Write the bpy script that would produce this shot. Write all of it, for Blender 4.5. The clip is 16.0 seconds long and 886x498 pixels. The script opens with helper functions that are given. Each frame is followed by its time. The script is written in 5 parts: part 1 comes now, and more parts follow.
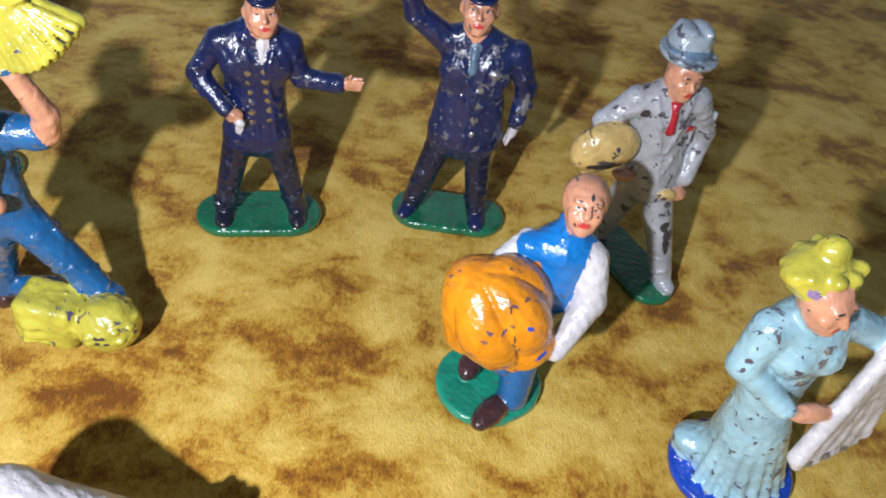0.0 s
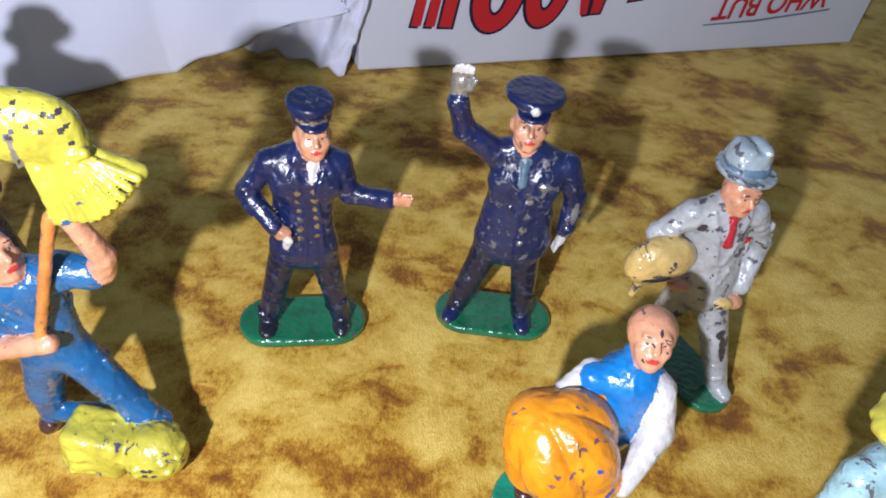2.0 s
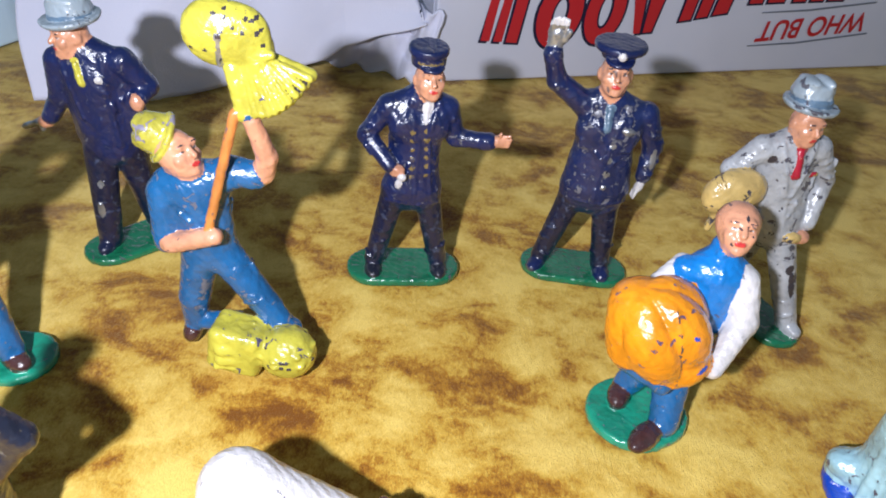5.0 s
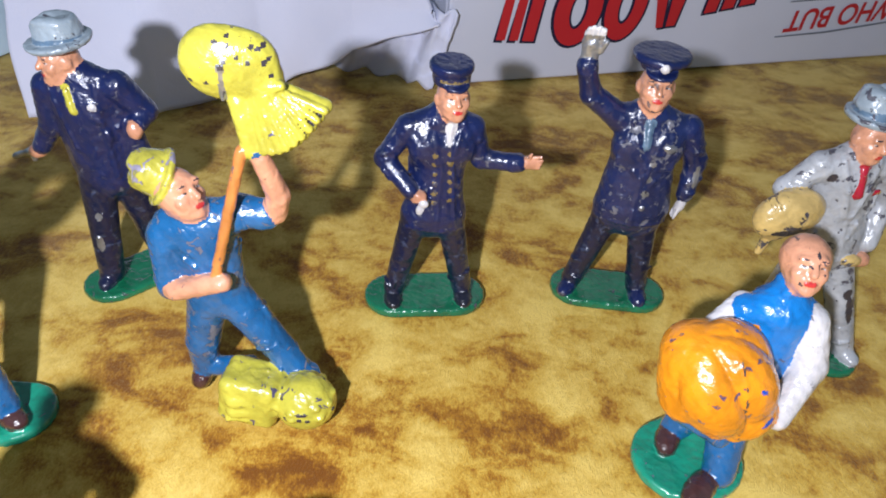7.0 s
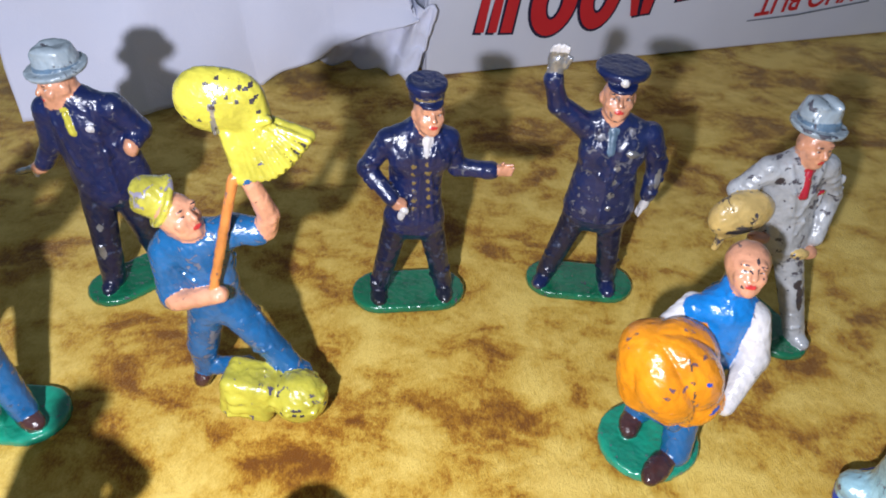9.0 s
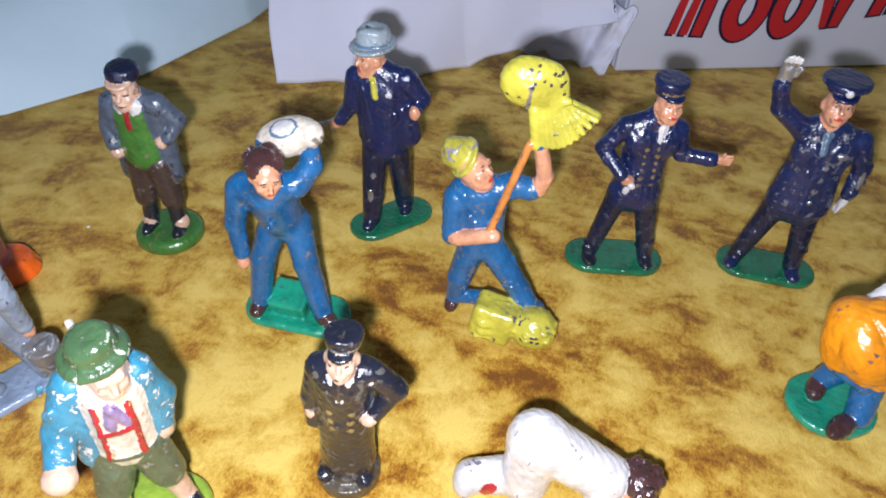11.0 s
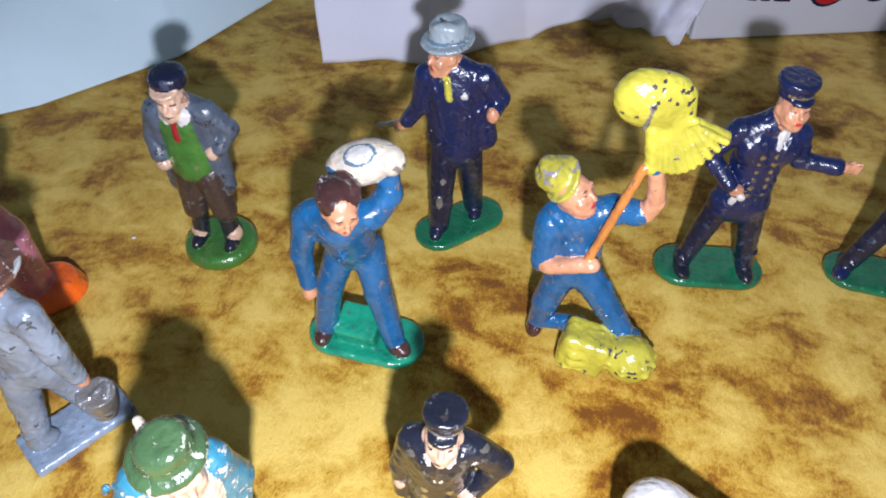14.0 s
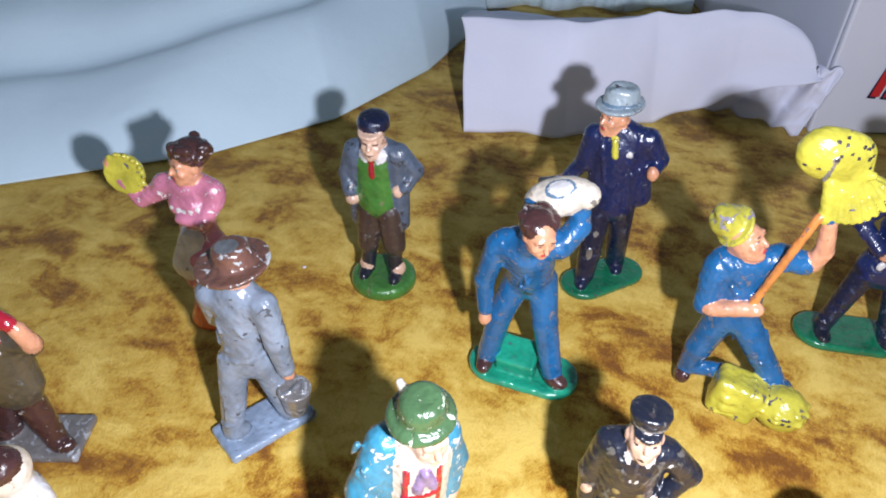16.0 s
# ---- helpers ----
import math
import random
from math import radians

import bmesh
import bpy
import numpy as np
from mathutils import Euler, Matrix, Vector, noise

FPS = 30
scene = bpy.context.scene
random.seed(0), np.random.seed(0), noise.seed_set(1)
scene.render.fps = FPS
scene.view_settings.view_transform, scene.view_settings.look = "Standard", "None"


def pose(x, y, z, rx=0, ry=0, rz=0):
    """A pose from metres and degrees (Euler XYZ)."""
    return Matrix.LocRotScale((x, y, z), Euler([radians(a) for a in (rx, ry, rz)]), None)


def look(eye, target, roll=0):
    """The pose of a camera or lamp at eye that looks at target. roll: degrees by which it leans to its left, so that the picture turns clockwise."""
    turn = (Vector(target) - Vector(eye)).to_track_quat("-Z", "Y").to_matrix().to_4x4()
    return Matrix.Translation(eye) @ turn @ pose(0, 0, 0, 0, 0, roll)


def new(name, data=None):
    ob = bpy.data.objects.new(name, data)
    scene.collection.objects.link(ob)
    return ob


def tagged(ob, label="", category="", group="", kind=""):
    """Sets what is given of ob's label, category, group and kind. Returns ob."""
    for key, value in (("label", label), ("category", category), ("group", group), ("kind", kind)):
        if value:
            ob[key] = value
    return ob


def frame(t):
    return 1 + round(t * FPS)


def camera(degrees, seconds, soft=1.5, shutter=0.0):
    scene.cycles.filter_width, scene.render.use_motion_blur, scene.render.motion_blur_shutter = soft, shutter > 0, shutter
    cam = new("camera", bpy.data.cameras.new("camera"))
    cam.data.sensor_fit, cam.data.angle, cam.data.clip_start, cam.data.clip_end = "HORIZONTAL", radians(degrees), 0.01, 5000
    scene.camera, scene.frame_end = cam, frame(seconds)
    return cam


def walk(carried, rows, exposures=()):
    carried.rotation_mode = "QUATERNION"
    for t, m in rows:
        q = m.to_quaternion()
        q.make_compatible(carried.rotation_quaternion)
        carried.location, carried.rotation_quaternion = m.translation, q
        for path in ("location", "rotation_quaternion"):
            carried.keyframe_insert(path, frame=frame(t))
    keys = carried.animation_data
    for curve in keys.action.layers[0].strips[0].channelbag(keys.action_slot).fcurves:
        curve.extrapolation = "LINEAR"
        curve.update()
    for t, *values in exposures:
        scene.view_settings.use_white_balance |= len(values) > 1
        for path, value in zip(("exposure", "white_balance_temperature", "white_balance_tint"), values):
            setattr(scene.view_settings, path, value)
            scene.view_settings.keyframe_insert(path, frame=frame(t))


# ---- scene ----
cam = camera(65.4, 16.0, soft=1.85)
PATH = [
    (0, (0.056, -0.139, 0.137), (0.209, 1.283, -1.261), 10.2),
    (0.5, (0.055, -0.129, 0.143), (0.192, 1.283, -1.266), 8.5),
    (1, (0.055, -0.122, 0.146), (0.2, 1.314, -1.239), 8.0),
    (1.5, (0.05, -0.12, 0.148), (0.184, 1.349, -1.203), 8.0),
    (2, (0.046, -0.125, 0.146), (0.144, 1.383, -1.164), 7.8),
    (2.5, (0.044, -0.137, 0.144), (0.151, 1.424, -1.103), 7.9),
    (3, (0.044, -0.148, 0.14), (0.18, 1.483, -1.009), 7.4),
    (3.5, (0.041, -0.153, 0.135), (0.203, 1.491, -0.993), 8.7),
    (4, (0.039, -0.156, 0.13), (0.187, 1.48, -1.009), 8.5),
    (4.5, (0.034, -0.161, 0.13), (0.078, 1.476, -1.018), 6.6),
    (5, (0.031, -0.164, 0.13), (0.025, 1.466, -1.029), 5.7),
    (5.2, (0.029, -0.165, 0.131), (0.012, 1.463, -1.03), 5.3),
    (7.5, (0.025, -0.143, 0.13), (0.017, 1.45, -1.079), 3.6),
    (8, (0.028, -0.143, 0.132), (0.092, 1.433, -1.098), 5.0),
    (10.3, (0.023, -0.177, 0.159), (-0.123, 1.342, -1.133), 3.7),
    (10.5, (0.01, -0.182, 0.158), (-0.161, 1.33, -1.141), 5.5),
    (11, (-0.009, -0.189, 0.161), (-0.269, 1.305, -1.143), 3.4),
    (11.5, (-0.014, -0.184, 0.161), (-0.321, 1.286, -1.16), 2.3),
    (12, (-0.018, -0.179, 0.159), (-0.33, 1.241, -1.215), 1.3),
    (12.5, (-0.018, -0.168, 0.158), (-0.309, 1.218, -1.254), 0.5),
    (13, (-0.017, -0.163, 0.156), (-0.287, 1.204, -1.279), 0.6),
    (13.5, (-0.024, -0.162, 0.158), (-0.307, 1.197, -1.282), 1.0),
    (14, (-0.032, -0.162, 0.162), (-0.331, 1.21, -1.262), 1.3),
    (14.5, (-0.046, -0.171, 0.163), (-0.397, 1.27, -1.18), 2.1),
    (15, (-0.054, -0.179, 0.166), (-0.447, 1.315, -1.103), 2.3),
    (15.5, (-0.056, -0.187, 0.165), (-0.501, 1.322, -1.07), 2.2),
    (16, (-0.057, -0.195, 0.161), (-0.557, 1.307, -1.062), 1.6),
]
walk(cam, [(t, look(eye, target, roll)) for t, eye, target, roll in PATH],
     exposures=[(0, -0.02), (1, 0.18), (2.5, 0.28), (3.5, 0.26), (5, 0.18), (8, 0.17), (10.5, -0.06), (12, -0.1), (13, -0.1), (14.5, 0.04), (16, 0.09)])

# ---- light: one white phone lamp held beside the lens, and dim cool daylight from the room ----
world = bpy.data.worlds.new("room_light")
scene.world = world
world.use_nodes = True
world.node_tree.nodes["Background"].inputs["Color"].default_value = (0.62, 0.80, 1.0, 1)
world.node_tree.nodes["Background"].inputs["Strength"].default_value = 0.16
lamp_data = bpy.data.lights.new("phone_lamp", "POINT")
lamp_data.energy, lamp_data.color, lamp_data.shadow_soft_size = 3.4, (0.89, 0.92, 1.04), 0.004
lamp = new("phone_lamp", lamp_data)
lamp.location = (-0.014, -0.204, 0.155)


# ---- materials ----
def node_material(name):
    m = bpy.data.materials.new(name)
    m.use_nodes = True
    t = m.node_tree
    return m, t, t.nodes["Principled BSDF"]


def noise_node(t, scale, detail=4.0, rough=0.6, distortion=0.0, vector=None):
    n = t.nodes.new("ShaderNodeTexNoise")
    n.inputs["Scale"].default_value, n.inputs["Detail"].default_value = scale, detail
    n.inputs["Roughness"].default_value, n.inputs["Distortion"].default_value = rough, distortion
    if vector is not None:
        t.links.new(vector, n.inputs["Vector"])
    return n


def ramp(t, source, stops):
    r = t.nodes.new("ShaderNodeValToRGB")
    while len(r.color_ramp.elements) < len(stops):
        r.color_ramp.elements.new(0.5)
    for e, (p, c) in zip(r.color_ramp.elements, stops):
        e.position, e.color = p, (*c, 1) if len(c) == 3 else c
    t.links.new(source, r.inputs["Fac"])
    return r.outputs["Color"]


def mix(t, fac, a, b, mode="MIX"):
    n = t.nodes.new("ShaderNodeMix")
    n.data_type, n.blend_type = "RGBA", mode
    for socket, value in ((n.inputs[0], fac), (n.inputs[6], a), (n.inputs[7], b)):
        if hasattr(value, "links"):
            t.links.new(value, socket)
        elif isinstance(value, tuple):
            socket.default_value = (*value, 1)
        else:
            socket.default_value = value
    return n.outputs[2]


def shifted(t):
    """Object coordinates, moved by a random step for each object."""
    co, info = t.nodes.new("ShaderNodeTexCoord"), t.nodes.new("ShaderNodeObjectInfo")
    add = t.nodes.new("ShaderNodeVectorMath")
    add.operation = "ADD"
    t.links.new(co.outputs["Object"], add.inputs[0])
    t.links.new(info.outputs["Random"], add.inputs[1])
    return add.outputs[0]


def bump(t, bsdf, height, strength, distance):
    b = t.nodes.new("ShaderNodeBump")
    b.inputs["Strength"].default_value, b.inputs["Distance"].default_value = strength, distance
    t.links.new(height, b.inputs["Height"])
    t.links.new(b.outputs["Normal"], bsdf.inputs["Normal"])
    t.links.new(b.outputs["Normal"], bsdf.inputs["Coat Normal"])


def enamel(name, colour, chips=0.3, rough=0.28, under=(0.055, 0.05, 0.075), size=330):
    """Old glossy enamel on cast lead: uneven coat, small flakes gone, fine lumps. chips: 0 none, 1 very worn."""
    m, t, b = node_material(name)
    v = shifted(t)
    tone = noise_node(t, 140, 5, 0.6, 0.4, v)
    low, high = tuple(c * 0.72 for c in colour), tuple(min(1, c * 1.14) for c in colour)
    coat = ramp(t, tone.outputs["Fac"], [(0.32, low), (0.62, high)])
    flake = noise_node(t, size, 5, 0.62, 0.6, v)
    edge = 0.675 - 0.13 * chips
    geo = t.nodes.new("ShaderNodeNewGeometry")
    worn = ramp(t, geo.outputs["Pointiness"], [(0.52, (0, 0, 0)), (0.60, (0.16 * chips,) * 3)])
    add = t.nodes.new("ShaderNodeMath")
    add.operation = "ADD"
    t.links.new(flake.outputs["Fac"], add.inputs[0])
    t.links.new(worn, add.inputs[1])
    mask = ramp(t, add.outputs[0], [(edge, (0, 0, 0)), (edge + 0.015, (1, 1, 1))])
    t.links.new(mix(t, mask, coat, under), b.inputs["Base Color"])
    gloss = ramp(t, mask, [(0, (rough,) * 3), (1, (0.5,) * 3)])
    t.links.new(gloss, b.inputs["Roughness"])
    b.inputs["Coat Weight"].default_value = 0.6
    b.inputs["Coat Roughness"].default_value = 0.22
    lump = noise_node(t, 330, 4, 0.55, 0.3, v)
    sub = t.nodes.new("ShaderNodeMath")
    sub.operation = "SUBTRACT"
    t.links.new(lump.outputs["Fac"], sub.inputs[0])
    t.links.new(mask, sub.inputs[1])
    bump(t, b, sub.outputs[0], 0.65, 0.0008)
    return m


NAVY = enamel("navy_enamel", (0.006, 0.013, 0.068), 0.36, 0.28, (0.11, 0.11, 0.14), 480)
NAVY_WORN = enamel("worn_navy_enamel", (0.008, 0.016, 0.072), 0.70, 0.30, (0.12, 0.12, 0.15), 420)
TROUSER = enamel("dark_navy_enamel", (0.005, 0.008, 0.034), 0.55, 0.32, (0.030, 0.040, 0.085), 420)
BLACK = enamel("black_enamel", (0.010, 0.012, 0.024), 0.55, 0.28, (0.09, 0.085, 0.08))
GREEN = enamel("green_base_enamel", (0.006, 0.135, 0.062), 0.15, 0.22, (0.07, 0.06, 0.09))
JADE = enamel("jade_base_enamel", (0.010, 0.26, 0.16), 0.2, 0.22, (0.10, 0.11, 0.16))
MOSS = enamel("moss_green_paint", (0.045, 0.16, 0.030), 0.3, 0.30, (0.12, 0.16, 0.06))
LIME = enamel("lime_green_paint", (0.27, 0.40, 0.045), 0.2, 0.32, (0.3, 0.35, 0.15))
HATGREEN = enamel("hat_green_paint", (0.050, 0.105, 0.045), 0.5, 0.25, (0.42, 0.45, 0.36), 420)
OLIVE = enamel("grey_green_paint", (0.075, 0.10, 0.06), 0.6, 0.45, (0.22, 0.22, 0.18), 420)
SKIN = enamel("flesh_enamel", (0.58, 0.27, 0.16), 0.08, 0.34, (0.16, 0.10, 0.09))
PALE = enamel("pale_flesh_enamel", (0.60, 0.39, 0.29), 0.3, 0.36, (0.33, 0.18, 0.12))
LIP = enamel("red_paint", (0.52, 0.035, 0.035), 0.0, 0.35)
CRIMSON = enamel("crimson_enamel", (0.36, 0.012, 0.03), 0.2, 0.2, (0.55, 0.45, 0.15))
INK = enamel("dark_paint_line", (0.04, 0.032, 0.040), 0.0, 0.45)
WHITE = enamel("white_enamel", (0.58, 0.56, 0.57), 0.12, 0.30, (0.16, 0.15, 0.20))
CREAM = enamel("cream_paint", (0.60, 0.53, 0.45), 0.25, 0.36, (0.45, 0.33, 0.26))
YELLOW = enamel("yellow_enamel", (0.47, 0.425, 0.052), 0.18, 0.26, (0.07, 0.06, 0.13))
LEMON = enamel("chipped_yellow_enamel", (0.44, 0.40, 0.055), 0.75, 0.26, (0.22, 0.20, 0.26))
TAN = enamel("tan_enamel", (0.60, 0.42, 0.15), 0.7, 0.28, (0.055, 0.05, 0.065), 200)
ORANGE = enamel("orange_enamel", (0.72, 0.25, 0.008), 0.22, 0.26, (0.10, 0.06, 0.12))
POLE = enamel("orange_brown_enamel", (0.55, 0.20, 0.05), 0.35, 0.35, (0.2, 0.12, 0.1))
REDORANGE = enamel("red_orange_enamel", (0.80, 0.12, 0.01), 0.2, 0.22, (0.30, 0.08, 0.03))
BLUE = enamel("mid_blue_enamel", (0.008, 0.095, 0.25), 0.45, 0.27, (0.13, 0.13, 0.17))
BRIGHT = enamel("bright_blue_enamel", (0.004, 0.16, 0.48), 0.08, 0.25, (0.03, 0.05, 0.12))
COBALT = enamel("cobalt_base_enamel", (0.006, 0.055, 0.42), 0.1, 0.22)
PALEBLUE = enamel("pale_blue_enamel", (0.30, 0.50, 0.57), 0.5, 0.26, (0.08, 0.07, 0.10))
COATBLUE = enamel("jacket_blue_paint", (0.035, 0.20, 0.31), 0.55, 0.36, (0.55, 0.56, 0.55), 380)
SLATE = enamel("slate_blue_paint", (0.075, 0.10, 0.15), 0.5, 0.4, (0.03, 0.03, 0.04))
GREY = enamel("light_grey_enamel", (0.36, 0.37, 0.39), 0.55, 0.32, (0.07, 0.065, 0.085), 260)
HATGREY = enamel("hat_grey_enamel", (0.29, 0.35, 0.40), 0.55, 0.28, (0.06, 0.06, 0.08), 260)
HATBAND = enamel("grey_blue_band_enamel", (0.10, 0.165, 0.24), 0.3, 0.3)
LEAD = enamel("grey_blue_enamel", (0.20, 0.24, 0.31), 0.42, 0.26, (0.06, 0.06, 0.07))
BASEGREY = enamel("pale_grey_blue_enamel", (0.24, 0.31, 0.43), 0.25, 0.28, (0.10, 0.10, 0.11))
BROWN = enamel("dark_brown_enamel", (0.055, 0.022, 0.022), 0.25, 0.22, (0.45, 0.42, 0.42), 420)
HATBROWN = enamel("hat_brown_enamel", (0.13, 0.060, 0.045), 0.5, 0.24, (0.40, 0.41, 0.43), 240)
TAUPE = enamel("taupe_enamel", (0.075, 0.060, 0.040), 0.3, 0.32, (0.15, 0.14, 0.13))
BREECH = enamel("brown_breeches_paint", (0.045, 0.028, 0.028), 0.5, 0.36, (0.12, 0.10, 0.10))
PINK = enamel("pink_enamel", (0.50, 0.17, 0.26), 0.5, 0.2, (0.75, 0.68, 0.70), 420)
VIOLET = enamel("violet_paint", (0.24, 0.17, 0.33), 0.3, 0.4)
GOLD = enamel("gold_paint", (0.19, 0.135, 0.05), 0.4, 0.35)
PAIL = enamel("worn_pail_enamel", (0.15, 0.14, 0.14), 0.8, 0.3, (0.30, 0.31, 0.34), 300)
STEEL = enamel("bare_lead", (0.35, 0.36, 0.39), 0.3, 0.30)
STEEL.node_tree.nodes["Principled BSDF"].inputs["Metallic"].default_value = 0.7


def velvet_material():
    """Crushed gold velvet: pile lying this way and that, its sheen painted as light and dark blotches, with fine
    fibres.
    """
    m, t, b = node_material("crushed_gold_velvet")
    co = t.nodes.new("ShaderNodeTexCoord").outputs["Object"]
    drawn = t.nodes.new("ShaderNodeMapping")
    drawn.inputs["Scale"].default_value = (0.8, 1.05, 1.0)
    drawn.inputs["Rotation"].default_value = (0, 0, -0.18)
    t.links.new(co, drawn.inputs["Vector"])
    big = noise_node(t, 36, 6, 0.60, 0.55, drawn.outputs[0])
    mid = noise_node(t, 100, 4, 0.6, 0.6, drawn.outputs[0])
    stretch = t.nodes.new("ShaderNodeMapping")
    stretch.inputs["Scale"].default_value = (1.0, 0.5, 1.0)
    stretch.inputs["Rotation"].default_value = (0, 0, 0.5)
    t.links.new(co, stretch.inputs["Vector"])
    fibre = noise_node(t, 900, 4, 0.7, 0.4, stretch.outputs[0])
    hair = noise_node(t, 2600, 3, 0.7, 0.3, stretch.outputs[0])
    blotch = mix(t, 0.36, big.outputs["Fac"], mid.outputs["Fac"])
    grain = mix(t, 0.5, fibre.outputs["Fac"], hair.outputs["Fac"])
    nap = mix(t, 0.24, blotch, grain)
    bw = t.nodes.new("ShaderNodeSeparateColor")
    t.links.new(nap, bw.inputs[0])
    # brown to pale gold: the pile's shaded and shining sides, put into the base colour
    cloth = ramp(t, bw.outputs[0], [(0.415, (0.18, 0.056, 0.003)), (0.455, (0.36, 0.155, 0.010)), (0.492, (0.55, 0.325, 0.042)),
                                    (0.575, (0.76, 0.53, 0.125))])
    t.links.new(cloth, b.inputs["Base Color"])
    b.inputs["Roughness"].default_value = 0.75
    b.inputs["Specular IOR Level"].default_value = 0.25
    b.inputs["Sheen Weight"].default_value = 0.5
    b.inputs["Sheen Roughness"].default_value = 0.4
    b.inputs["Sheen Tint"].default_value = (1.0, 0.86, 0.45, 1)
    bump(t, b, mix(t, 0.35, nap, grain), 0.8, 0.0016)
    return m


def linen_material(name, colour):
    m, t, b = node_material(name)
    co = t.nodes.new("ShaderNodeTexCoord").outputs["Object"]
    soft = noise_node(t, 14, 3, 0.5, 0.3, co)
    weave = noise_node(t, 1600, 2, 0.6, 0, co)
    t.links.new(ramp(t, soft.outputs["Fac"], [(0.3, tuple(c * 0.92 for c in colour)), (0.7, colour)]), b.inputs["Base Color"])
    b.inputs["Roughness"].default_value = 0.85
    b.inputs["Sheen Weight"].default_value = 0.15
    crease = noise_node(t, 60, 3, 0.5, 0.8, co)
    bump(t, b, mix(t, 0.25, crease.outputs["Color"], weave.outputs["Color"]), 0.35, 0.002)
    return m


def card_material(name, colour, rough=0.55):
    m, t, b = node_material(name)
    co = t.nodes.new("ShaderNodeTexCoord").outputs["Object"]
    n, f = noise_node(t, 12, 4, 0.5, 0.2, co), noise_node(t, 700, 3, 0.6, 0, co)
    t.links.new(ramp(t, n.outputs["Fac"], [(0.3, tuple(c * 0.9 for c in colour)), (0.7, colour)]), b.inputs["Base Color"])
    b.inputs["Roughness"].default_value = rough
    bump(t, b, f.outputs["Fac"], 0.15, 0.0003)
    return m


VELVET = velvet_material()
LINEN = linen_material("white_linen", (0.75, 0.76, 0.92))
SHEET = linen_material("bluish_white_cotton", (0.70, 0.87, 1.0))
CARD = card_material("white_carton_board", (0.68, 0.69, 0.80))
PRINT_RED = card_material("red_print", (0.55, 0.018, 0.028), 0.4)
PRINT_DARK = card_material("dark_blue_print", (0.012, 0.012, 0.045), 0.4)
PRINT_GREY = card_material("grey_print", (0.17, 0.19, 0.24), 0.45)


# ---- mesh helpers ----
def part(name, bm, material, parent=None, label="", smooth=False):
    """Links a bmesh as one mesh object, under parent if there is one."""
    me = bpy.data.meshes.new(name)
    bm.to_mesh(me)
    bm.free()
    me.materials.append(material)
    if smooth:
        me.shade_smooth()
    ob = new(name, me)
    if parent is not None:
        ob.parent = parent
    if label:
        ob["label"] = label
    return ob


def slab(size, centre=(0, 0, 0), bevel=0.0):
    bm = bmesh.new()
    bmesh.ops.create_cube(bm, size=1, matrix=Matrix.Translation(centre) @ Matrix.Diagonal((*size, 1)))
    if bevel:
        bmesh.ops.bevel(bm, geom=bm.edges[:], offset=bevel, segments=2, profile=0.5, affect="EDGES")
    return bm


def sheet(nx, ny, place):
    """A grid of nx by ny cells; place(u, v) gives the point for u and v from 0 to 1."""
    bm = bmesh.new()
    rows = [[bm.verts.new(place(i / nx, j / ny)) for i in range(nx + 1)] for j in range(ny + 1)]
    for j in range(ny):
        for i in range(nx):
            bm.faces.new((rows[j][i], rows[j][i + 1], rows[j + 1][i + 1], rows[j + 1][i]))
    return bm


def thicken(ob, thickness):
    mod = ob.modifiers.new("thickness", "SOLIDIFY")
    mod.thickness, mod.offset = thickness, -1
    return ob


# ---- the velvet ground ----
def velvet_place(u, v):
    x, y = -0.75 + 1.5 * u, -0.55 + 1.5 * v
    z = 0.0009 * noise.noise((x * 22, y * 22, 0.3)) + 0.0004 * noise.noise((x * 70, y * 70, 1.3)) - 0.0007
    return x, y, z


ground = part("ground_cloth", sheet(300, 300, velvet_place), VELVET, smooth=True)
tagged(thicken(ground, 0.003), "crushed gold velvet cloth spread flat under the figurines", "velvet cloth", kind="structure")



# ---- white cloths behind ----
def along(points, u):
    """The point at u (0 to 1) on a line through points, and the way across it to its left."""
    k = min(int(u * (len(points) - 1)), len(points) - 2)
    f = u * (len(points) - 1) - k
    f2 = f * f * (3 - 2 * f) * 0.4 + f * 0.6
    a, b = Vector(points[k]), Vector(points[k + 1])
    return a.lerp(b, f2)


SHEET_EDGE = [(-0.46, -0.11), (-0.312, -0.025), (-0.243, 0.032), (-0.207, 0.082), (-0.185, 0.155), (-0.178, 0.25)]
FLAP_EDGE = [(-0.144, 0.093), (-0.097, 0.107), (-0.060, 0.138), (-0.026, 0.150), (0.012, 0.150)]


def sheet_place(u, v):
    p = along(SHEET_EDGE, u)
    d = 0.34 * v ** 1.4
    across = Vector((-0.66, 0.75))
    q = p + across * d
    high, soft = 0.036 + 0.030 * u, 0.060 - 0.036 * u
    z = 0.0015 + high * (1 - math.exp(-d / soft)) + 0.24 * max(0, d - 0.055)
    z -= 0.007 * math.exp(-((d - 0.062) / 0.010) ** 2)
    z += 0.004 * math.sin(d * 70 + u * 7) * min(1, d * 12) * (0.5 + noise.noise((q.x * 9, q.y * 9, 0)))
    z += 0.005 * noise.noise((q.x * 17, q.y * 17, 2.0)) * min(1, d * 30)
    return q.x, q.y, z


